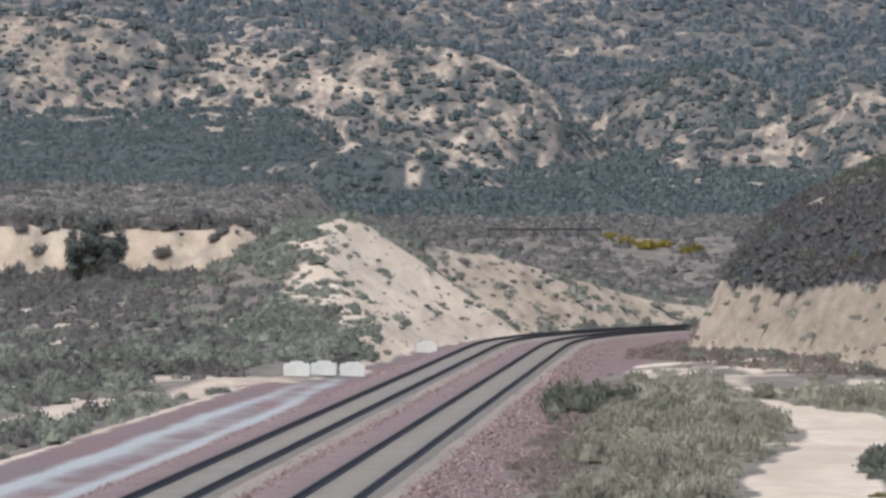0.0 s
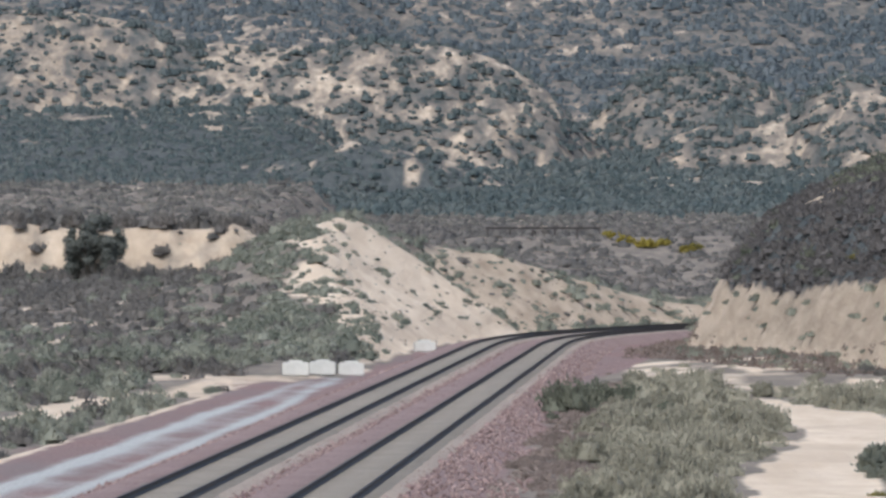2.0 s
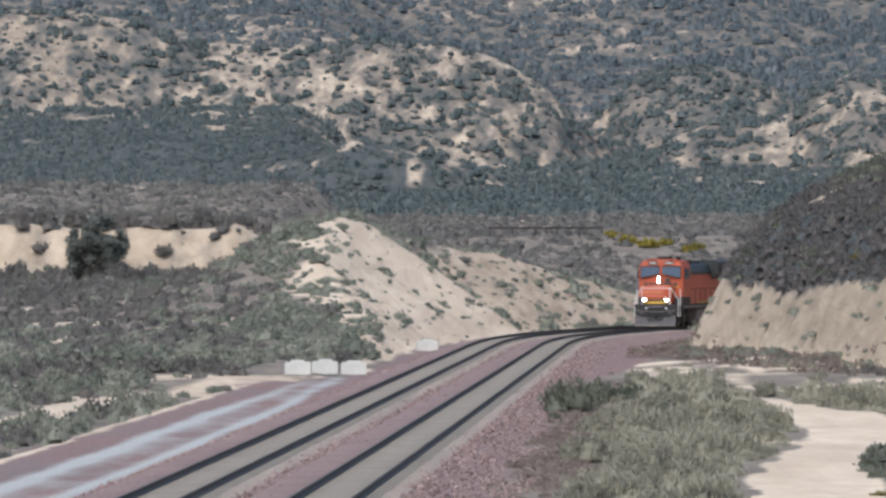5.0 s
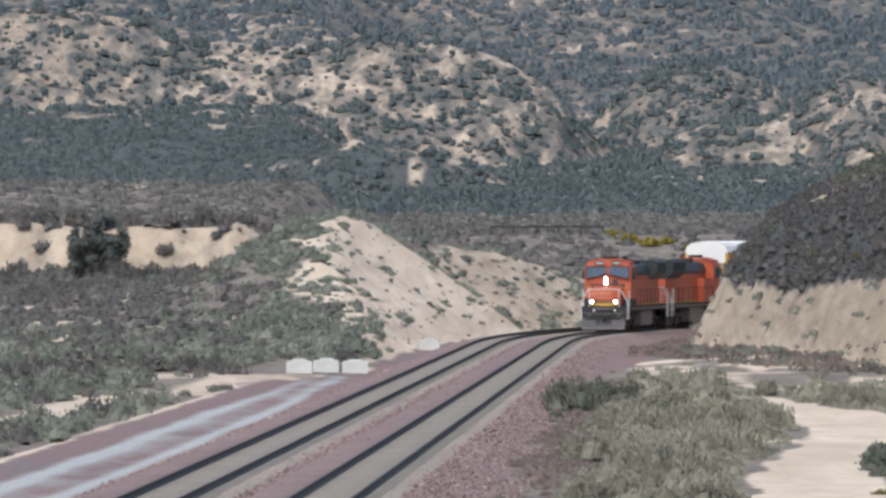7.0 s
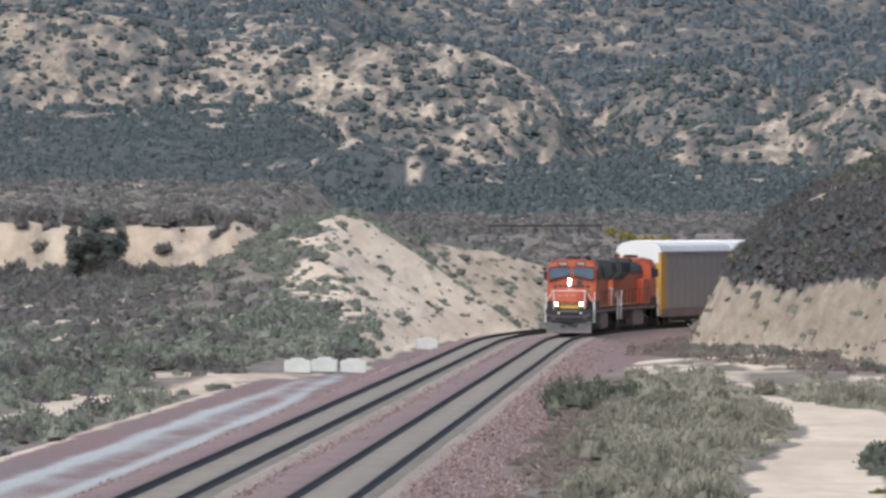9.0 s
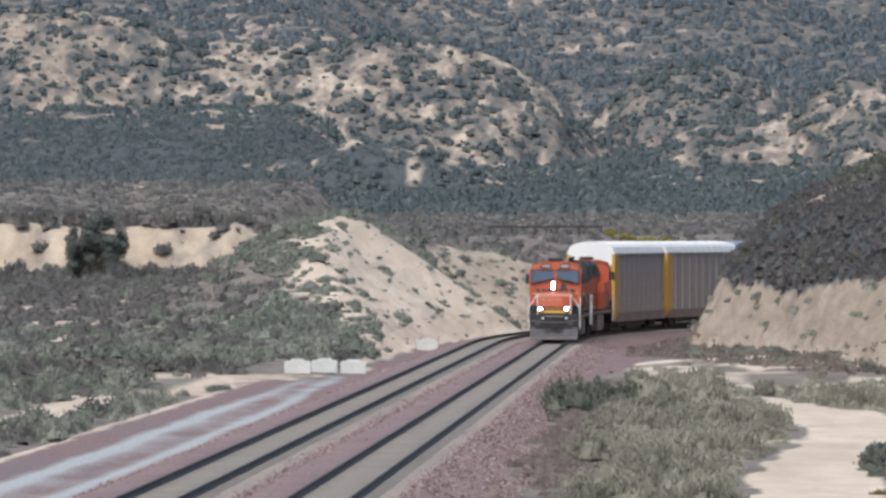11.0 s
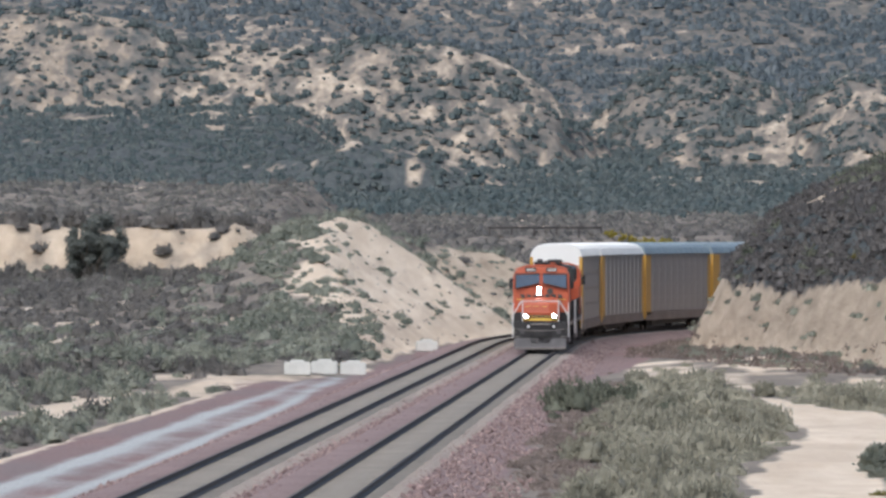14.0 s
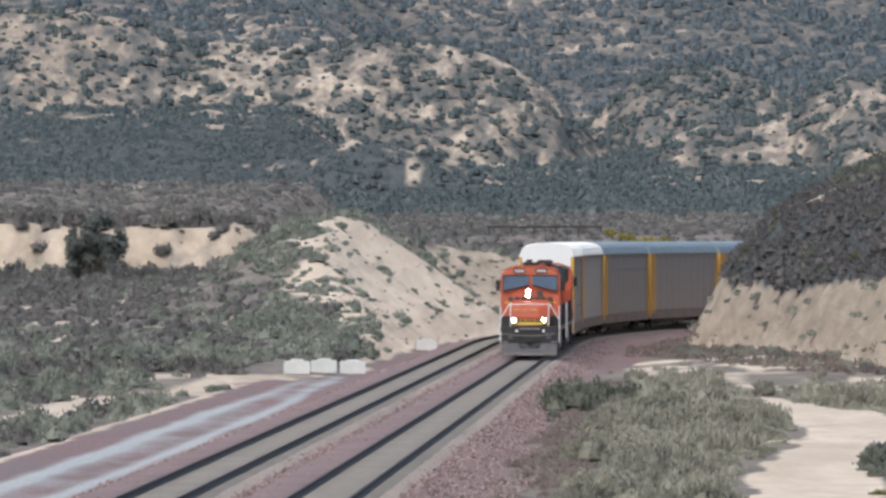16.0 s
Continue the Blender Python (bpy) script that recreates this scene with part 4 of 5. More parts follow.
build_blocks()
build_far_guardrail()
build_trees()
build_single_plants()
build_near_brush()
build_low_brush()
build_flats_scrub()
build_terrace_scrub()
build_far_scrub()


# ---- the train ----
ORANGE = material("orange_paint", (0.45, 0.090, 0.034), 0.5, 0, 0.2, 0.6, 14, 0.05)
BLACK = material("black_underframe", (0.028, 0.027, 0.027), 0.7, 0, 0.35, 1.2, 12, 0.15)
GREEN = material("dark_green_hood", (0.022, 0.028, 0.026), 0.5, 0, 0.3, 0.8, 12, 0.05)
PLOUGH = material("grey_plough", (0.085, 0.08, 0.08), 0.7, 0.1, 0.4, 1.6, 10, 0.15)
TANK = material("dusty_tank", (0.20, 0.18, 0.165), 0.7, 0.1, 0.35, 0.9, 12, 0.1)
WHITE = material("white_rail_paint", (0.72, 0.72, 0.70), 0.5, 0, 0.1, 2, 10, 0.02)
YELLOW = material("yellow_paint", (0.56, 0.32, 0.06), 0.55, 0, 0.2, 0.8, 12, 0.05)
SEAM = material("yellow_stripe", (0.72, 0.47, 0.08), 0.5, 0, 0.15, 1, 12, 0.03)
DIM = material("number_board", (0.06, 0.055, 0.05), 0.4, 0, 0.2, 2, 8, 0.02)
GLASS = material("windscreen_glass", (0.045, 0.075, 0.12), 0.14, 0.0, 0.2, 0.6, 4, 0.0)
PANEL = material("galvanised_panels", (0.335, 0.315, 0.285), 0.6, 0.1, 0.18, 0.45, 20, 0.1)
POST = material("panel_posts", (0.35, 0.335, 0.315), 0.55, 0.2, 0.2, 0.8, 14, 0.05)
RIB = material("pale_ribs", (0.46, 0.45, 0.43), 0.6, 0.1, 0.2, 0.8, 14, 0.05)
RUST = material("rusty_sill", (0.225, 0.19, 0.16), 0.8, 0.1, 0.35, 0.7, 14, 0.1)
ROOF_WHITE = material("white_roof", (0.75, 0.755, 0.72), 0.55, 0, 0.08, 0.35, 12, 0.05)
ROOF_BLUE = material("blue_grey_roof", (0.24, 0.30, 0.325), 0.5, 0.2, 0.12, 0.35, 12, 0.05)
WHEEL = material("wheel_steel", (0.05, 0.045, 0.042), 0.55, 0.5, 0.3, 2, 8, 0.05)
HEADLIGHT = glow("headlight_glow", (1.0, 0.93, 0.85), 22.0)


def tube(bm, points, r, seg=6):
    for a, b in zip(points, points[1:]):
        limb(bm, a, b, r, r, seg)
    return bm


def prism(bm, outline, y0, y1):
    """An outline of (x, z) drawn out from y0 to y1."""
    a = [bm.verts.new((x, y0, z)) for x, z in outline]
    b = [bm.verts.new((x, y1, z)) for x, z in outline]
    bm.faces.new(a)
    bm.faces.new(list(reversed(b)))
    n = len(a)
    for i in range(n):
        bm.faces.new((a[i], b[i], b[(i + 1) % n], a[(i + 1) % n]))
    bmesh.ops.recalc_face_normals(bm, faces=bm.faces)
    return bm


def slant(bm, outline, x0, x1):
    """An outline of (y, z) drawn out from x0 to x1."""
    a = [bm.verts.new((x0, y, z)) for y, z in outline]
    b = [bm.verts.new((x1, y, z)) for y, z in outline]
    bm.faces.new(a)
    bm.faces.new(list(reversed(b)))
    n = len(a)
    for i in range(n):
        bm.faces.new((a[i], b[i], b[(i + 1) % n], a[(i + 1) % n]))
    bmesh.ops.recalc_face_normals(bm, faces=bm.faces)
    return bm


def disc(bm, x, y, z, r, depth, axis_turn, seg=16):
    bmesh.ops.create_cone(bm, cap_ends=True, segments=seg, radius1=r, radius2=r, depth=depth,
                          matrix=Matrix.Translation((x, y, z)) @ axis_turn)
    return bm


ALONG_X, ALONG_Y = Matrix.Rotation(radians(90), 4, "Y"), Matrix.Rotation(radians(90), 4, "X")
SPINNING = []                                               # wheelsets, and how fast they turn


def wheelset_mesh(r):
    bm = bmesh.new()
    disc(bm, 0, 0, 0, 0.09, 1.9, ALONG_X, 10)
    for side in (-1, 1):
        disc(bm, side * 0.75, 0, 0, r, 0.13, ALONG_X, 24)
        disc(bm, side * 0.69, 0, 0, r + 0.025, 0.03, ALONG_X, 24)
        disc(bm, side * 0.83, 0, 0, r * 0.45, 0.06, ALONG_X, 16)
    me = bpy.data.meshes.new("wheelset")
    bm.to_mesh(me)
    bm.free()
    me.materials.append(WHEEL)
    return me


def bogie(parent, y, axles, r, me, half):
    bm = bmesh.new()
    span = max(axles) + r
    for side in (-1, 1):
        slant(bm, [(-span, r - 0.1), (-span + 0.25, r + 0.25), (-0.5, r + 0.32), (0.5, r + 0.32), (span - 0.25, r + 0.25), (span, r - 0.1),
                   (0.5, r - 0.18), (-0.5, r - 0.18)], side * 0.98 - 0.07, side * 0.98 + 0.07)
        for a in axles:
            box(bm, side * 1.07 - 0.1, side * 1.07 + 0.1, a - 0.17, a + 0.17, r - 0.17, r + 0.17, 0.03)
        for a in (-0.35, 0, 0.35):
            disc(bm, side * 1.03, a, r + 0.06, 0.1, 0.3, Matrix(), 8)
    box(bm, -1.0, 1.0, -0.3, 0.3, r - 0.05, half, 0.03)
    t = part("truck", bm, BLACK, parent)
    t.location = (0, y, 0)
    for a in axles:
        w = new("wheelset", me)
        w.parent = t
        w.location = (0, a, r)
    return t


def locomotive():
    """A six-axle freight diesel: nose, wide cab, long hood with flared radiators; its front is +y."""
    root = tagged(new("locomotive"), "orange and black freight diesel locomotive with white handrails", "locomotive", "coupled locomotives")
    # frame, platform and pilot
    bm = bmesh.new()
    box(bm, -1.5, 1.5, -10.55, 10.55, 1.28, 1.62, 0.03)
    box(bm, -0.7, 0.7, -10.6, 10.6, 0.95, 1.3, 0.02)
    part("underframe", bm, BLACK, root)
    for side in (-1, 1):
        part("sill_stripe", box(bmesh.new(), side * 1.508 - 0.008, side * 1.508 + 0.008, -9.2, 8.6, 1.36, 1.5), DIM, root)
    for end in (1, -1):
        bm = bmesh.new()
        box(bm, -1.43, 1.43, end * 10.55 - 0.12, end * 10.55 + 0.12, 0.62, 1.62, 0.03)
        part("pilot", bm, BLACK, root)
        bm = slant(bmesh.new(), [(end * 10.6, 0.72), (end * 10.72, 0.72), (end * 11.05, 0.16), (end * 10.9, 0.1), (end * 10.6, 0.1)], -1.42, 1.42)
        bmesh.ops.bevel(bm, geom=bm.edges[:], offset=0.03, segments=1, affect="EDGES")
        part("plough", bm, PLOUGH, root, "scuffed grey snow plough")
        part("plough_edge", box(bmesh.new(), -1.40, 1.40, end * 11.0 - 0.08, end * 11.0 + 0.08, 0.09, 0.22, 0.03), TANK, root, "worn bare plough edge")
        bm = bmesh.new()
        box(bm, -0.14, 0.14, end * 10.9 - 0.3, end * 10.9 + 0.25, 0.72, 1.02, 0.05)
        box(bm, -0.3, 0.3, end * 10.68 - 0.05, end * 10.68 + 0.05, 0.6, 1.2, 0.03)
        part("coupler", bm, BLACK, root)
        for side in (-1, 1):
            bm = bmesh.new()
            for k in range(3):
                x = side * (0.3 + 0.13 * k)
                tube(bm, [(x, end * 10.7, 1.1), (x, end * 10.85, 0.85), (x * 0.9, end * 10.85, 0.55), (x * 0.7, end * 10.95, 0.5)], 0.025, 5)
            part("brake_hoses", bm, BLACK, root)
            # step wells
            bm = bmesh.new()
            for k in range(4):
                z = 0.42 + 0.3 * k
                box(bm, side * 1.3 - 0.22, side * 1.3 + 0.22, end * 10.05 - 0.32, end * 10.05 + 0.32, z, z + 0.05)
            box(bm, side * 1.08 - 0.02, side * 1.08 + 0.02, end * 10.05 - 0.34, end * 10.05 + 0.34, 0.35, 1.6)
            part("steps", bm, BLACK, root)
            bm = bmesh.new()
            tube(bm, [(side * 1.52, end * 10.42, 0.75), (side * 1.52, end * 10.42, 1.95), (side * 1.05, end * 10.62, 2.72), (side * 0.95, end * 10.62, 2.72)], 0.032)
            tube(bm, [(side * 1.52, end * 9.68, 0.75), (side * 1.52, end * 9.68, 2.65)], 0.032)
            tube(bm, [(side * 0.98, end * 10.64, 1.6), (side * 0.98, end * 10.64, 2.78)], 0.03)
            part("grab_rail", bm, WHITE, root, "white-painted grab rail")
        part("uncoupling_lever", tube(bmesh.new(), [(-1.35, end * 10.72, 1.22), (-0.5, end * 10.74, 1.12), (0.5, end * 10.74, 1.12), (1.35, end * 10.72, 1.22)], 0.022, 5), TANK, root)
        part("drop_step", box(bmesh.new(), -0.55, 0.55, end * 10.72 - 0.05, end * 10.72 + 0.05, 1.42, 1.52, 0.01), TANK, root)
        for side in (-1, 1):
            part("jumper_box", box(bmesh.new(), side * 0.98 - 0.12, side * 0.98 + 0.12, end * 10.7 - 0.06, end * 10.7 + 0.06, 0.95, 1.25, 0.02), PLOUGH, root)
            part("end_step", box(bmesh.new(), side * 1.28 - 0.16, side * 1.28 + 0.16, end * 10.7 - 0.05, end * 10.7 + 0.05, 0.76, 0.82), TANK, root)
        bm = tube(bmesh.new(), [(-0.98, end * 10.64, 2.74), (0.98, end * 10.64, 2.74)], 0.026)
        part("end_rail", bm, WHITE, root, "white-painted end rail")
    # nose
    bm = bmesh.new()
    slant(bm, [(8.75, 1.62), (10.2, 1.62), (10.28, 2.1), (10.12, 2.66), (9.7, 2.86), (8.75, 2.95)], -1.02, 1.02)
    bmesh.ops.bevel(bm, geom=[e for e in bm.edges if abs(e.verts[0].co.x - e.verts[1].co.x) < 0.01], offset=0.12, segments=2, affect="EDGES")
    nose = part("nose", bm, ORANGE, root)
    part("nose_door", box(bmesh.new(), -0.95, -0.45, 10.2, 10.26, 1.98, 2.62, 0.02), ORANGE, nose)
    for x in (-0.35, 0.1, 0.55):
        part("nose_grab", tube(bmesh.new(), [(x, 10.24, 2.45), (x, 10.33, 2.45), (x + 0.28, 10.33, 2.45), (x + 0.28, 10.24, 2.45)], 0.016, 5), SEAM, nose)
    part("nose_stripe", box(bmesh.new(), -0.98, 0.98, 10.25, 10.305, 1.66, 1.80, 0.01), SEAM, nose, "yellow warning stripe")
    part("nose_band", box(bmesh.new(), -0.9, 0.9, 10.27, 10.315, 1.84, 1.97, 0.01), DIM, nose, "dark band")
    for k in range(7):
        part("lettering_bar", box(bmesh.new(), -0.84 + k * 0.25, -0.70 + k * 0.25, 10.31, 10.325, 1.88, 1.93), SEAM, nose)
    # cab
    bm = bmesh.new()
    prism(bm, [(-1.53, 1.62), (1.53, 1.62), (1.53, 4.2), (1.36, 4.42), (0.75, 4.6), (-0.75, 4.6), (-1.36, 4.42), (-1.53, 4.2)], 6.0, 8.95)
    bmesh.ops.bevel(bm, geom=bm.edges[:], offset=0.05, segments=2, affect="EDGES")
    # the face leans back above the nose
    for v in bm.verts:
        if v.co.y > 8.5 and v.co.z > 3.4:
            v.co.y -= (v.co.z - 3.4) * 0.22
    cab = part("cab", bm, ORANGE, root)
    part("cab_skirt", box(bmesh.new(), -1.545, 1.545, 6.1, 8.98, 1.60, 2.12, 0.02), BLACK, cab, "black lower cab")
    bm = prism(bmesh.new(), [(-1.42, 4.43), (-0.76, 4.63), (0.76, 4.63), (1.42, 4.43), (1.4, 4.52), (0.74, 4.72), (-0.74, 4.72), (-1.4, 4.52)], 5.9, 8.6)
    part("cab_roof", bm, ORANGE, cab)
    for side in (-1, 1):
        # windscreens drop towards their outer edge
        inner, outer = side * 0.09, side * 1.40
        bm = bmesh.new()
        quad = [(inner, 3.72), (outer, 3.42), (outer, 4.16), (inner, 4.20)]
        front = [bm.verts.new((x, 8.985 - max(0, z - 3.4) * 0.22, z)) for x, z in quad]
        back = [bm.verts.new((x, 8.94 - max(0, z - 3.4) * 0.22, z)) for x, z in quad]
        bm.faces.new(front), bm.faces.new(back[::-1])
        for i in range(4):
            bm.faces.new((front[i], back[i], back[(i + 1) % 4], front[(i + 1) % 4]))
        bmesh.ops.recalc_face_normals(bm, faces=bm.faces)
        part("windscreen", bm, GLASS, cab, "blue reflecting windscreen")
        bm = bmesh.new()
        box(bm, min(inner, outer) - 0.03, max(inner, outer) + 0.03, 8.79, 8.85, 4.19, 4.24)
        tube(bm, [(inner, 8.99, 3.71), (outer, 8.99, 3.41)], 0.03, 5)
        tube(bm, [(outer, 9.0, 3.41), (outer, 8.83, 4.2)], 0.03, 5)
        part("window_gasket", bm, BLACK, cab)
        b = part("number_board", box(bmesh.new(), side * 0.57 - 0.31, side * 0.57 + 0.31, 8.66, 8.78, 4.32, 4.56, 0.02), DIM, cab, "dark number board")
        bm = bmesh.new()
        for k in range(4):
            box(bm, side * 0.57 - 0.22 + k * 0.12, side * 0.57 - 0.15 + k * 0.12, 8.78, 8.79, 4.38, 4.5)
        part("number_bars", bm, WHITE, b)
        for y in (6.5, 7.4):
            bm = box(bmesh.new(), side * 1.54 - 0.02, side * 1.54 + 0.02, y, y + 0.72, 3.35, 4.05, 0.01)
            part("side_window", bm, GLASS, cab, "dark side window")
        bm = box(bmesh.new(), side * 1.68 - 0.1, side * 1.68 + 0.1, 8.12, 8.17, 3.4, 3.95, 0.02)
        part("mirror", bm, BLACK, cab)
    # flat emblem and lettering on the face, as plain shapes
    bm = bmesh.new()
    for k in range(7):
        x = -1.2 + k * 0.34
        slant_x = 0.07
        quad = [(x, 2.88), (x + 0.25, 2.88), (x + 0.25 + slant_x, 3.10), (x + slant_x, 3.10)]
        prism(bm, quad, 8.97, 8.99)
    part("emblem_bars", bm, DIM, cab, "dark slanted emblem on the face")
    part("emblem_line", box(bmesh.new(), -1.35, 1.35, 8.965, 8.985, 2.80, 2.84), SEAM, cab)
    bm = disc(bmesh.new(), -0.50, 8.99, 3.27, 0.17, 0.05, ALONG_Y, 16)
    part("hatch", bm, DIM, cab, "round dark hatch")
    # lights
    bm = box(bmesh.new(), -0.05, 0.27, 8.93, 9.07, 3.02, 3.56, 0.05)
    housing = part("headlight_housing", bm, ORANGE, cab)
    for z in (3.17, 3.41):
        part("headlight", disc(bmesh.new(), 0.11, 9.075, z, 0.095, 0.04, ALONG_Y), HEADLIGHT, housing, "lit headlight")
    for side in (0.80, -0.74):
        bm = box(bmesh.new(), side - 0.15, side + 0.15, 10.45, 10.6, 1.76, 2.08, 0.04)
        h = part("ditch_light_box", bm, BLACK, root)
        part("ditch_light", disc(bmesh.new(), side, 10.61, 1.92, 0.10, 0.04, ALONG_Y), HEADLIGHT, h, "lit ditch light")
    for side in (0.66, -0.72):
        part("marker_lens", disc(bmesh.new(), side, 10.68, 1.36, 0.07, 0.06, ALONG_Y, 12), WHITE, root)
    # long hood, its roof and radiators
    bm = bmesh.new()
    prism(bm, [(-0.95, 1.62), (0.95, 1.62), (0.95, 3.7), (0.85, 3.95), (-0.85, 3.95), (-0.95, 3.7)], -9.6, 6.0)
    hood = part("hood", bm, ORANGE, root)
    bm = prism(bmesh.new(), [(-0.99, 3.62), (0.99, 3.62), (0.99, 3.85), (0.85, 4.25), (0.5, 4.42), (-0.5, 4.42), (-0.85, 4.25), (-0.99, 3.85)], -4.8, 5.98)
    part("hood_roof", bm, GREEN, hood, "dark hood roof")
    for side in (-1, 1):
        for k in range(12):
            y = -8.9 + k * 1.16
            part("hood_door", box(bmesh.new(), side * 0.955 - 0.015, side * 0.955 + 0.015, y, y + 1.08, 1.75, 3.55, 0.01), ORANGE, hood)
        part("hood_stripe", box(bmesh.new(), side * 0.975 - 0.008, side * 0.975 + 0.008, -9.5, 5.9, 1.64, 1.74), SEAM, hood)
        bm = box(bmesh.new(), side * 1.22 - 0.26, side * 1.22 + 0.26, 2.6, 5.8, 1.62, 3.3, 0.03)
        part("equipment_cabinet", bm, ORANGE, hood)
    bm = prism(bmesh.new(), [(-0.97, 3.3), (0.97, 3.3), (1.5, 3.75), (1.5, 4.45), (1.35, 4.6), (-1.35, 4.6), (-1.5, 4.45), (-1.5, 3.75)], -9.62, -4.8)
    rad = part("radiator", bm, GREEN, root, "flared dark radiator section")
    for k in range(9):
        y = -9.3 + k * 0.5
        for side in (-1, 1):
            part("grille", box(bmesh.new(), side * 1.51 - 0.02, side * 1.51 + 0.02, y, y + 0.36, 3.82, 4.38), BLACK, rad)
    bm = box(bmesh.new(), -0.7, 0.7, 1.2, 2.6, 4.38, 4.66, 0.06)
    part("exhaust_stack", bm, BLACK, root)
    bm = box(bmesh.new(), -0.6, 0.6, -2.8, 0.6, 4.38, 4.55, 0.05)
    part("dynamic_brake_hatch", bm, GREEN, root)
    part("air_conditioner", box(bmesh.new(), -0.45, 0.45, 6.7, 7.9, 4.7, 4.9, 0.06), BLACK, root)
    bm = bmesh.new()
    for k in range(3):
        limb(bm, (-0.8 - 0.1 * k, 6.9, 4.86), (-0.8 - 0.1 * k, 7.4, 4.86), 0.03, 0.075, 8)
    box(bm, -1.05, -0.75, 6.95, 7.1, 4.6, 4.85)
    part("horn", bm, BLACK, root)
    # walkway rails
    for side in (-1, 1):
        bm = tube(bmesh.new(), [(side * 1.49, -9.5, 2.65), (side * 1.49, 5.9, 2.65)], 0.022, 5)
        for k in range(9):
            y = -9.5 + k * 1.92
            tube(bm, [(side * 1.49, y, 1.6), (side * 1.49, y, 2.65)], 0.02, 5)
        part("walkway_rail", bm, BLACK, root)
    bm = slant(bmesh.new(), [(-2.9, 0.55), (-2.7, 0.28), (2.7, 0.28), (2.9, 0.55), (2.9, 1.28), (-2.9, 1.28)], -1.42, 1.42)
    bmesh.ops.bevel(bm, geom=bm.edges[:], offset=0.08, segments=2, affect="EDGES")
    part("fuel_tank", bm, TANK, root, "dusty grey fuel tank")
    ws = wheelset_mesh(0.533)
    for y in (6.6, -6.6):
        bogie(root, y, (-1.9, 0, 1.9), 0.533, ws, 1.0)
    return root


def autorack(roof_mat, label, ribs):
    """A closed car carrier: panelled sides, arched roof, yellow end frames; its front is +y."""
    root = tagged(new("autorack_car"), label, "railway car", "autorack cars")
    L = 13.75
    bm = bmesh.new()
    box(bm, -1.3, 1.3, -L, L, 0.72, 1.05, 0.02)
    box(bm, -0.35, 0.35, -L - 0.3, L + 0.3, 0.6, 0.95, 0.02)
    # deep black box added so the space beneath the car reads as shade
    box(bm, -0.9, 0.9, -7.6, 7.6, 0.32, 0.75, 0.04)
    part("underframe", bm, BLACK, root)
    for side in (-1, 1):
        bm = box(bmesh.new(), side * 1.49 - 0.06, side * 1.49 + 0.06, -L + 0.1, L - 0.1, 0.66, 1.22, 0.015)
        part("side_sill", bm, RUST, root, "rust-stained side sill")
        part("top_rail", box(bmesh.new(), side * 1.5 - 0.06, side * 1.5 + 0.06, -L + 0.1, L - 0.1, 4.98, 5.12, 0.015), POST, root)
    part("core", box(bmesh.new(), -1.42, 1.42, -L + 0.25, L - 0.25, 1.0, 5.1), POST, root)
    arch = [(1.56, 5.05), (1.56, 5.12), (1.40, 5.50), (1.12, 5.70), (0.6, 5.80), (0, 5.83)]
    outline = arch + [(-x, z) for x, z in arch[-2::-1]]
    bm = prism(bmesh.new(), outline, -L, L)
    roof = part("roof", bm, roof_mat, root)
    for k in range(12):
        y = -L + 1.2 + k * 2.28
        bm = bmesh.new()
        for (x0, z0), (x1, z1) in zip(outline, outline[1:]):
            limb(bm, (x0, y, z0 + 0.01), (x1, y, z1 + 0.01), 0.035, 0.035, 4)
        part("roof_rib", bm, roof_mat, roof)
    # end frames and doors
    for end in (1, -1):
        for side in (-1, 1):
            part("corner_post", box(bmesh.new(), side * 1.36 - 0.2, side * 1.36 + 0.2, end * (L - 0.16) - 0.16, end * (L - 0.16) + 0.16, 0.85, 5.04, 0.03), YELLOW, root, "yellow corner post")
            reach = 2.1 if end == 1 else 0.9
            bm = box(bmesh.new(), side * 1.535 - 0.015, side * 1.535 + 0.015, min(end * (L - 0.02), end * (L - reach)), max(end * (L - 0.02), end * (L - reach)), 1.0, 5.02, 0.005)
            part("end_panel", bm, YELLOW, root, "yellow end panel")
            bm = bmesh.new()
            for k in range(6):
                x = side * (0.1 + 0.18 * k + 0.09)
                box(bm, x - 0.075, x + 0.075, end * (L - 0.12) - 0.05, end * (L - 0.12) + 0.05, 1.05, 5.0)
            part("end_door", bm, PANEL, root)
        part("end_cap", box(bmesh.new(), -1.4, 1.4, end * (L - 0.02) - 0.03, end * (L - 0.02) + 0.03, 4.30, 5.08, 0.02), roof_mat, root, "end cap in the roof's colour")
        part("end_sill", box(bmesh.new(), -1.5, 1.5, end * (L - 0.1) - 0.1, end * (L - 0.1) + 0.1, 0.75, 1.02, 0.02), YELLOW, root)
        bm = bmesh.new()
        box(bm, -0.14, 0.14, end * (L + 0.3) - 0.3, end * (L + 0.3) + 0.26, 0.7, 0.98, 0.04)
        part("coupler", bm, BLACK, root)
        bm = bmesh.new()
        for k in range(6):
            box(bm, -1.5, -1.2, end * (L + 0.03) - 0.03, end * (L + 0.03) + 0.03, 1.3 + k * 0.6, 1.34 + k * 0.6)
        part("ladder", bm, YELLOW, root)
    # side panels, one by one
    cell, pane = 2.6, bmesh.new()
    box(pane, -0.015, 0.015, -cell / 2 + 0.03, cell / 2 - 0.03, -0.43, 0.43)
    for k in range(4):
        z = -0.34 + k * 0.225
        box(pane, -0.03, 0.03, -cell / 2 + 0.1, cell / 2 - 0.1, z - 0.02, z + 0.02)
    me = bpy.data.meshes.new("side_panel")
    pane.to_mesh(me)
    pane.free()
    me.materials.append(PANEL)
    bar = bmesh.new()
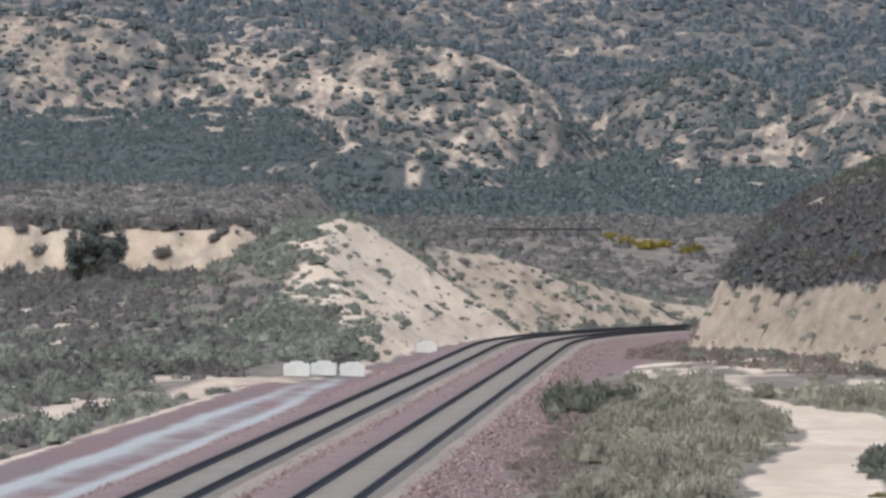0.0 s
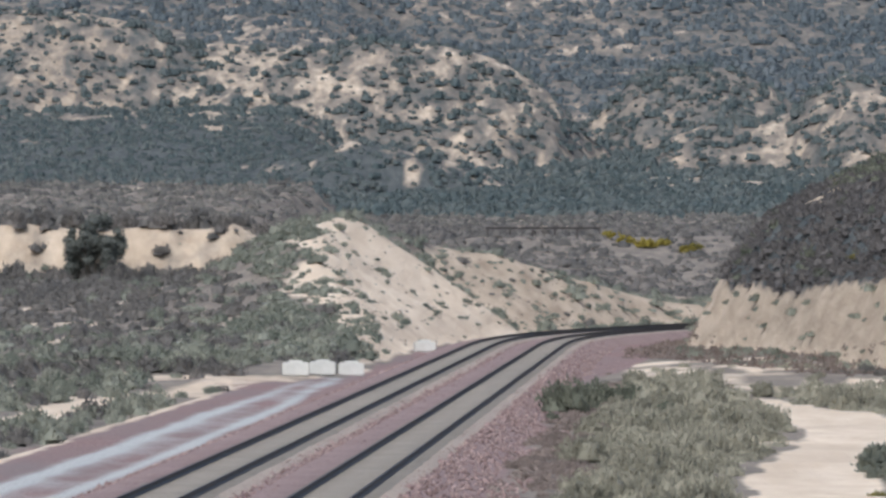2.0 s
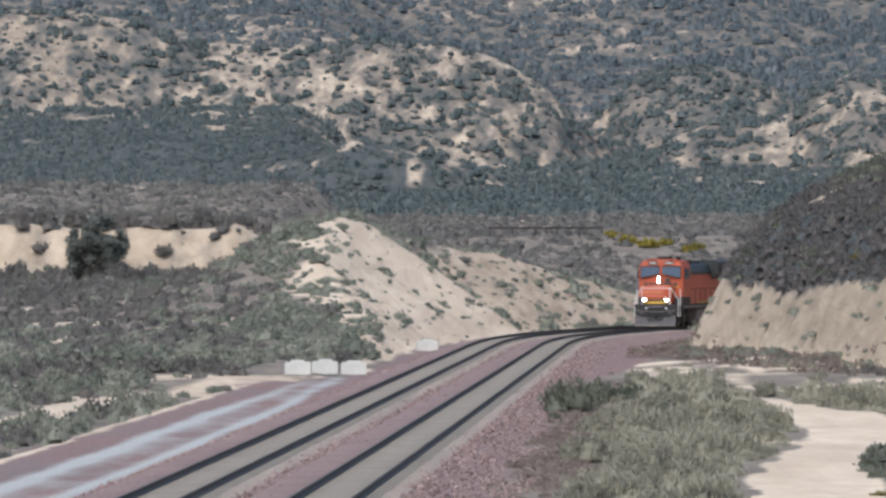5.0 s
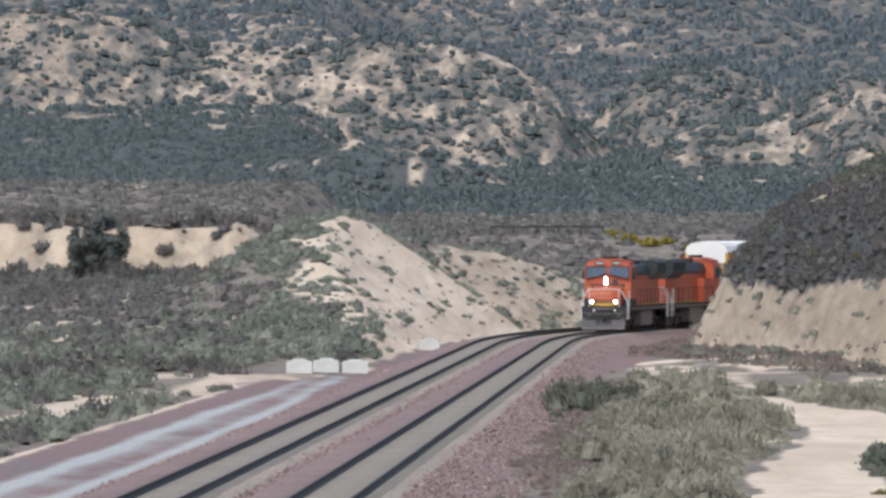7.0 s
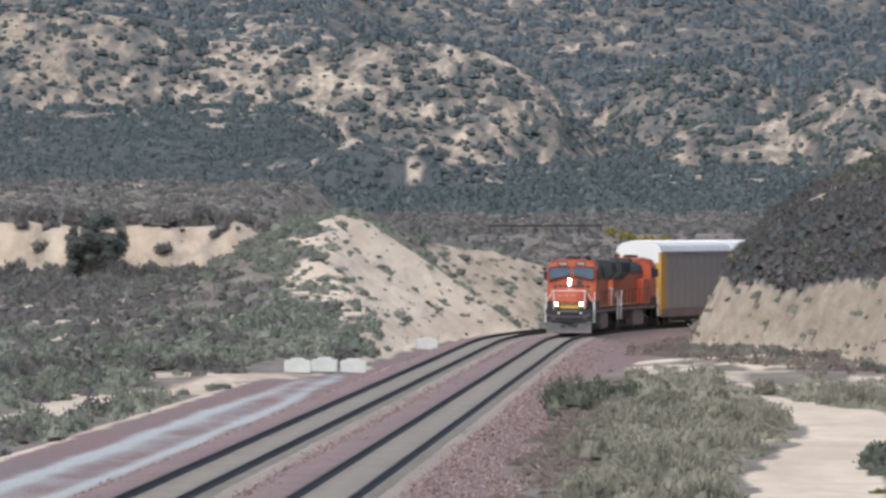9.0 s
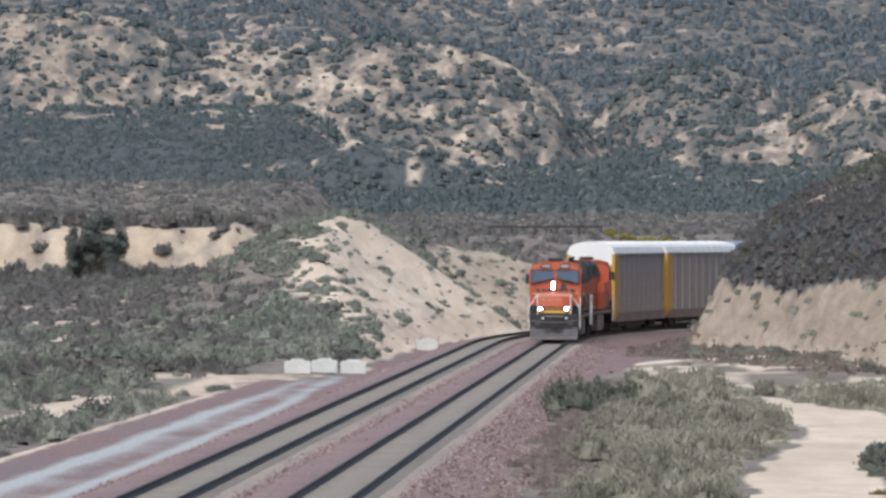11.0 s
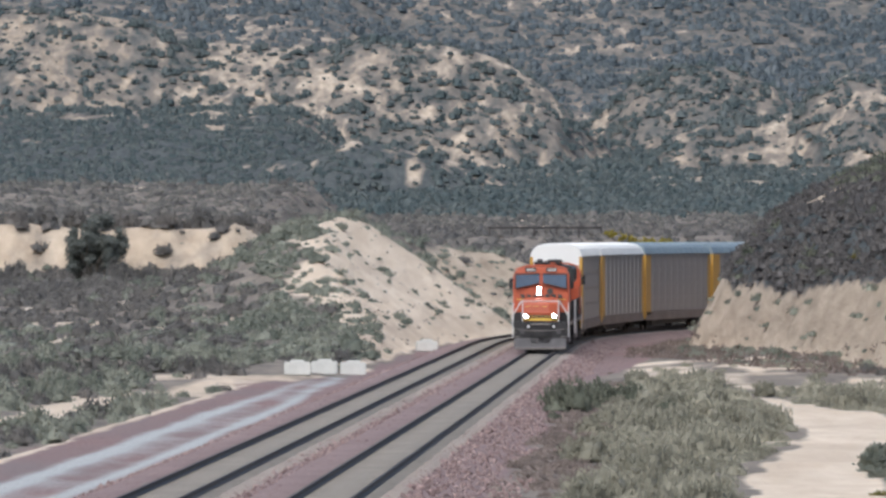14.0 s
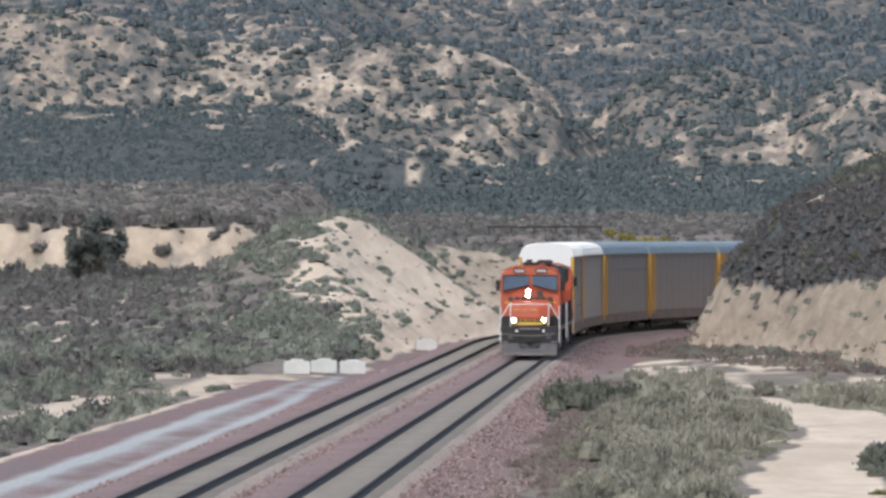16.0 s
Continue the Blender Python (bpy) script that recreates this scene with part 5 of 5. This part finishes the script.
    box(bar, -0.03, 0.03, -0.05, 0.05, -1.9, 1.9, 0.01)
    post = bpy.data.meshes.new("side_post")
    bar.to_mesh(post)
    bar.free()
    post.materials.append(RIB if ribs else POST)
    for side in (-1, 1):
        for c in range(10):
            y = -11.7 + c * cell
            for r in range(4):
                ob = new("side_panel", me)
                ob.parent, ob.location = root, (side * 1.46, y, 1.68 + r * 0.94)
        for c in range(11):
            ob = new("side_post", post)
            ob.parent, ob.location = root, (side * (1.5 if ribs else 1.467), -13.0 + c * cell, 3.1)
    ws = wheelset_mesh(0.42)
    for y in (9.8, -9.8):
        bogie(root, y, (-0.9, 0.9), 0.42, ws, 0.8)
    return root


LOCO_LENGTH, CAR_LENGTH = 22.3, 28.62


def ride(back, length, pivot, reverse=False):
    """Rows for a vehicle whose front coupler is so far behind the train's front."""
    rows = []
    for i in range(33):
        t = i * 0.5
        s = FRONT_AT_END + (16.0 - t) * SPEED + back
        ax, ay, _ = on_line(s + length / 2 - pivot)
        bx, by, _ = on_line(s + length / 2 + pivot)
        turn = math.degrees(math.atan2(bx - ax, by - ay))
        rows.append((t, pose((ax + bx) / 2, (ay + by) / 2, 0, 0, 0, (0 if reverse else 180) - turn)))
    return rows


TRAIN = []


def build_train():
    lead = locomotive()
    second = copy_thing(lead, Matrix())
    tagged(lead, "lead orange diesel locomotive with lit headlights and white handrails")
    tagged(second, "second orange diesel locomotive coupled with its cab facing backwards")
    TRAIN.append((lead, ride(0, LOCO_LENGTH, 6.6), 0.533, 1))
    TRAIN.append((second, ride(LOCO_LENGTH, LOCO_LENGTH, 6.6, True), 0.533, -1))
    for ob in second.children_recursive:                    # the trailing engine's lamps are out
        if ob.name.startswith(("headlight.", "ditch_light.")):
            ob.data = ob.data.copy()
            ob.data.materials[0] = GLASS
            ob["label"] = "unlit lamp lens"
    white = autorack(ROOF_WHITE, "grey panelled autorack car with a white roof", False)
    ribbed = autorack(ROOF_WHITE, "grey autorack car with pale side ribs and white roof", True)
    blue = autorack(ROOF_BLUE, "grey panelled autorack car with a blue-grey roof", False)
    cars = [white, ribbed, blue, copy_thing(blue, Matrix()), copy_thing(blue, Matrix())]
    for i, c in enumerate(cars):
        TRAIN.append((c, ride(2 * LOCO_LENGTH + i * CAR_LENGTH, CAR_LENGTH, 9.8), 0.42, 1))


build_train()


def motions():
    for thing, rows, radius, way in TRAIN:
        walk(thing, rows)
        for ob in thing.children_recursive:
            if ob.name.startswith("wheelset"):
                place = ob.location.copy()
                walk(ob, [(k / FPS, pose(place.x, place.y, place.z, -way * math.degrees(k / FPS * SPEED / radius) % 360)) for k in range(481)])


motions()
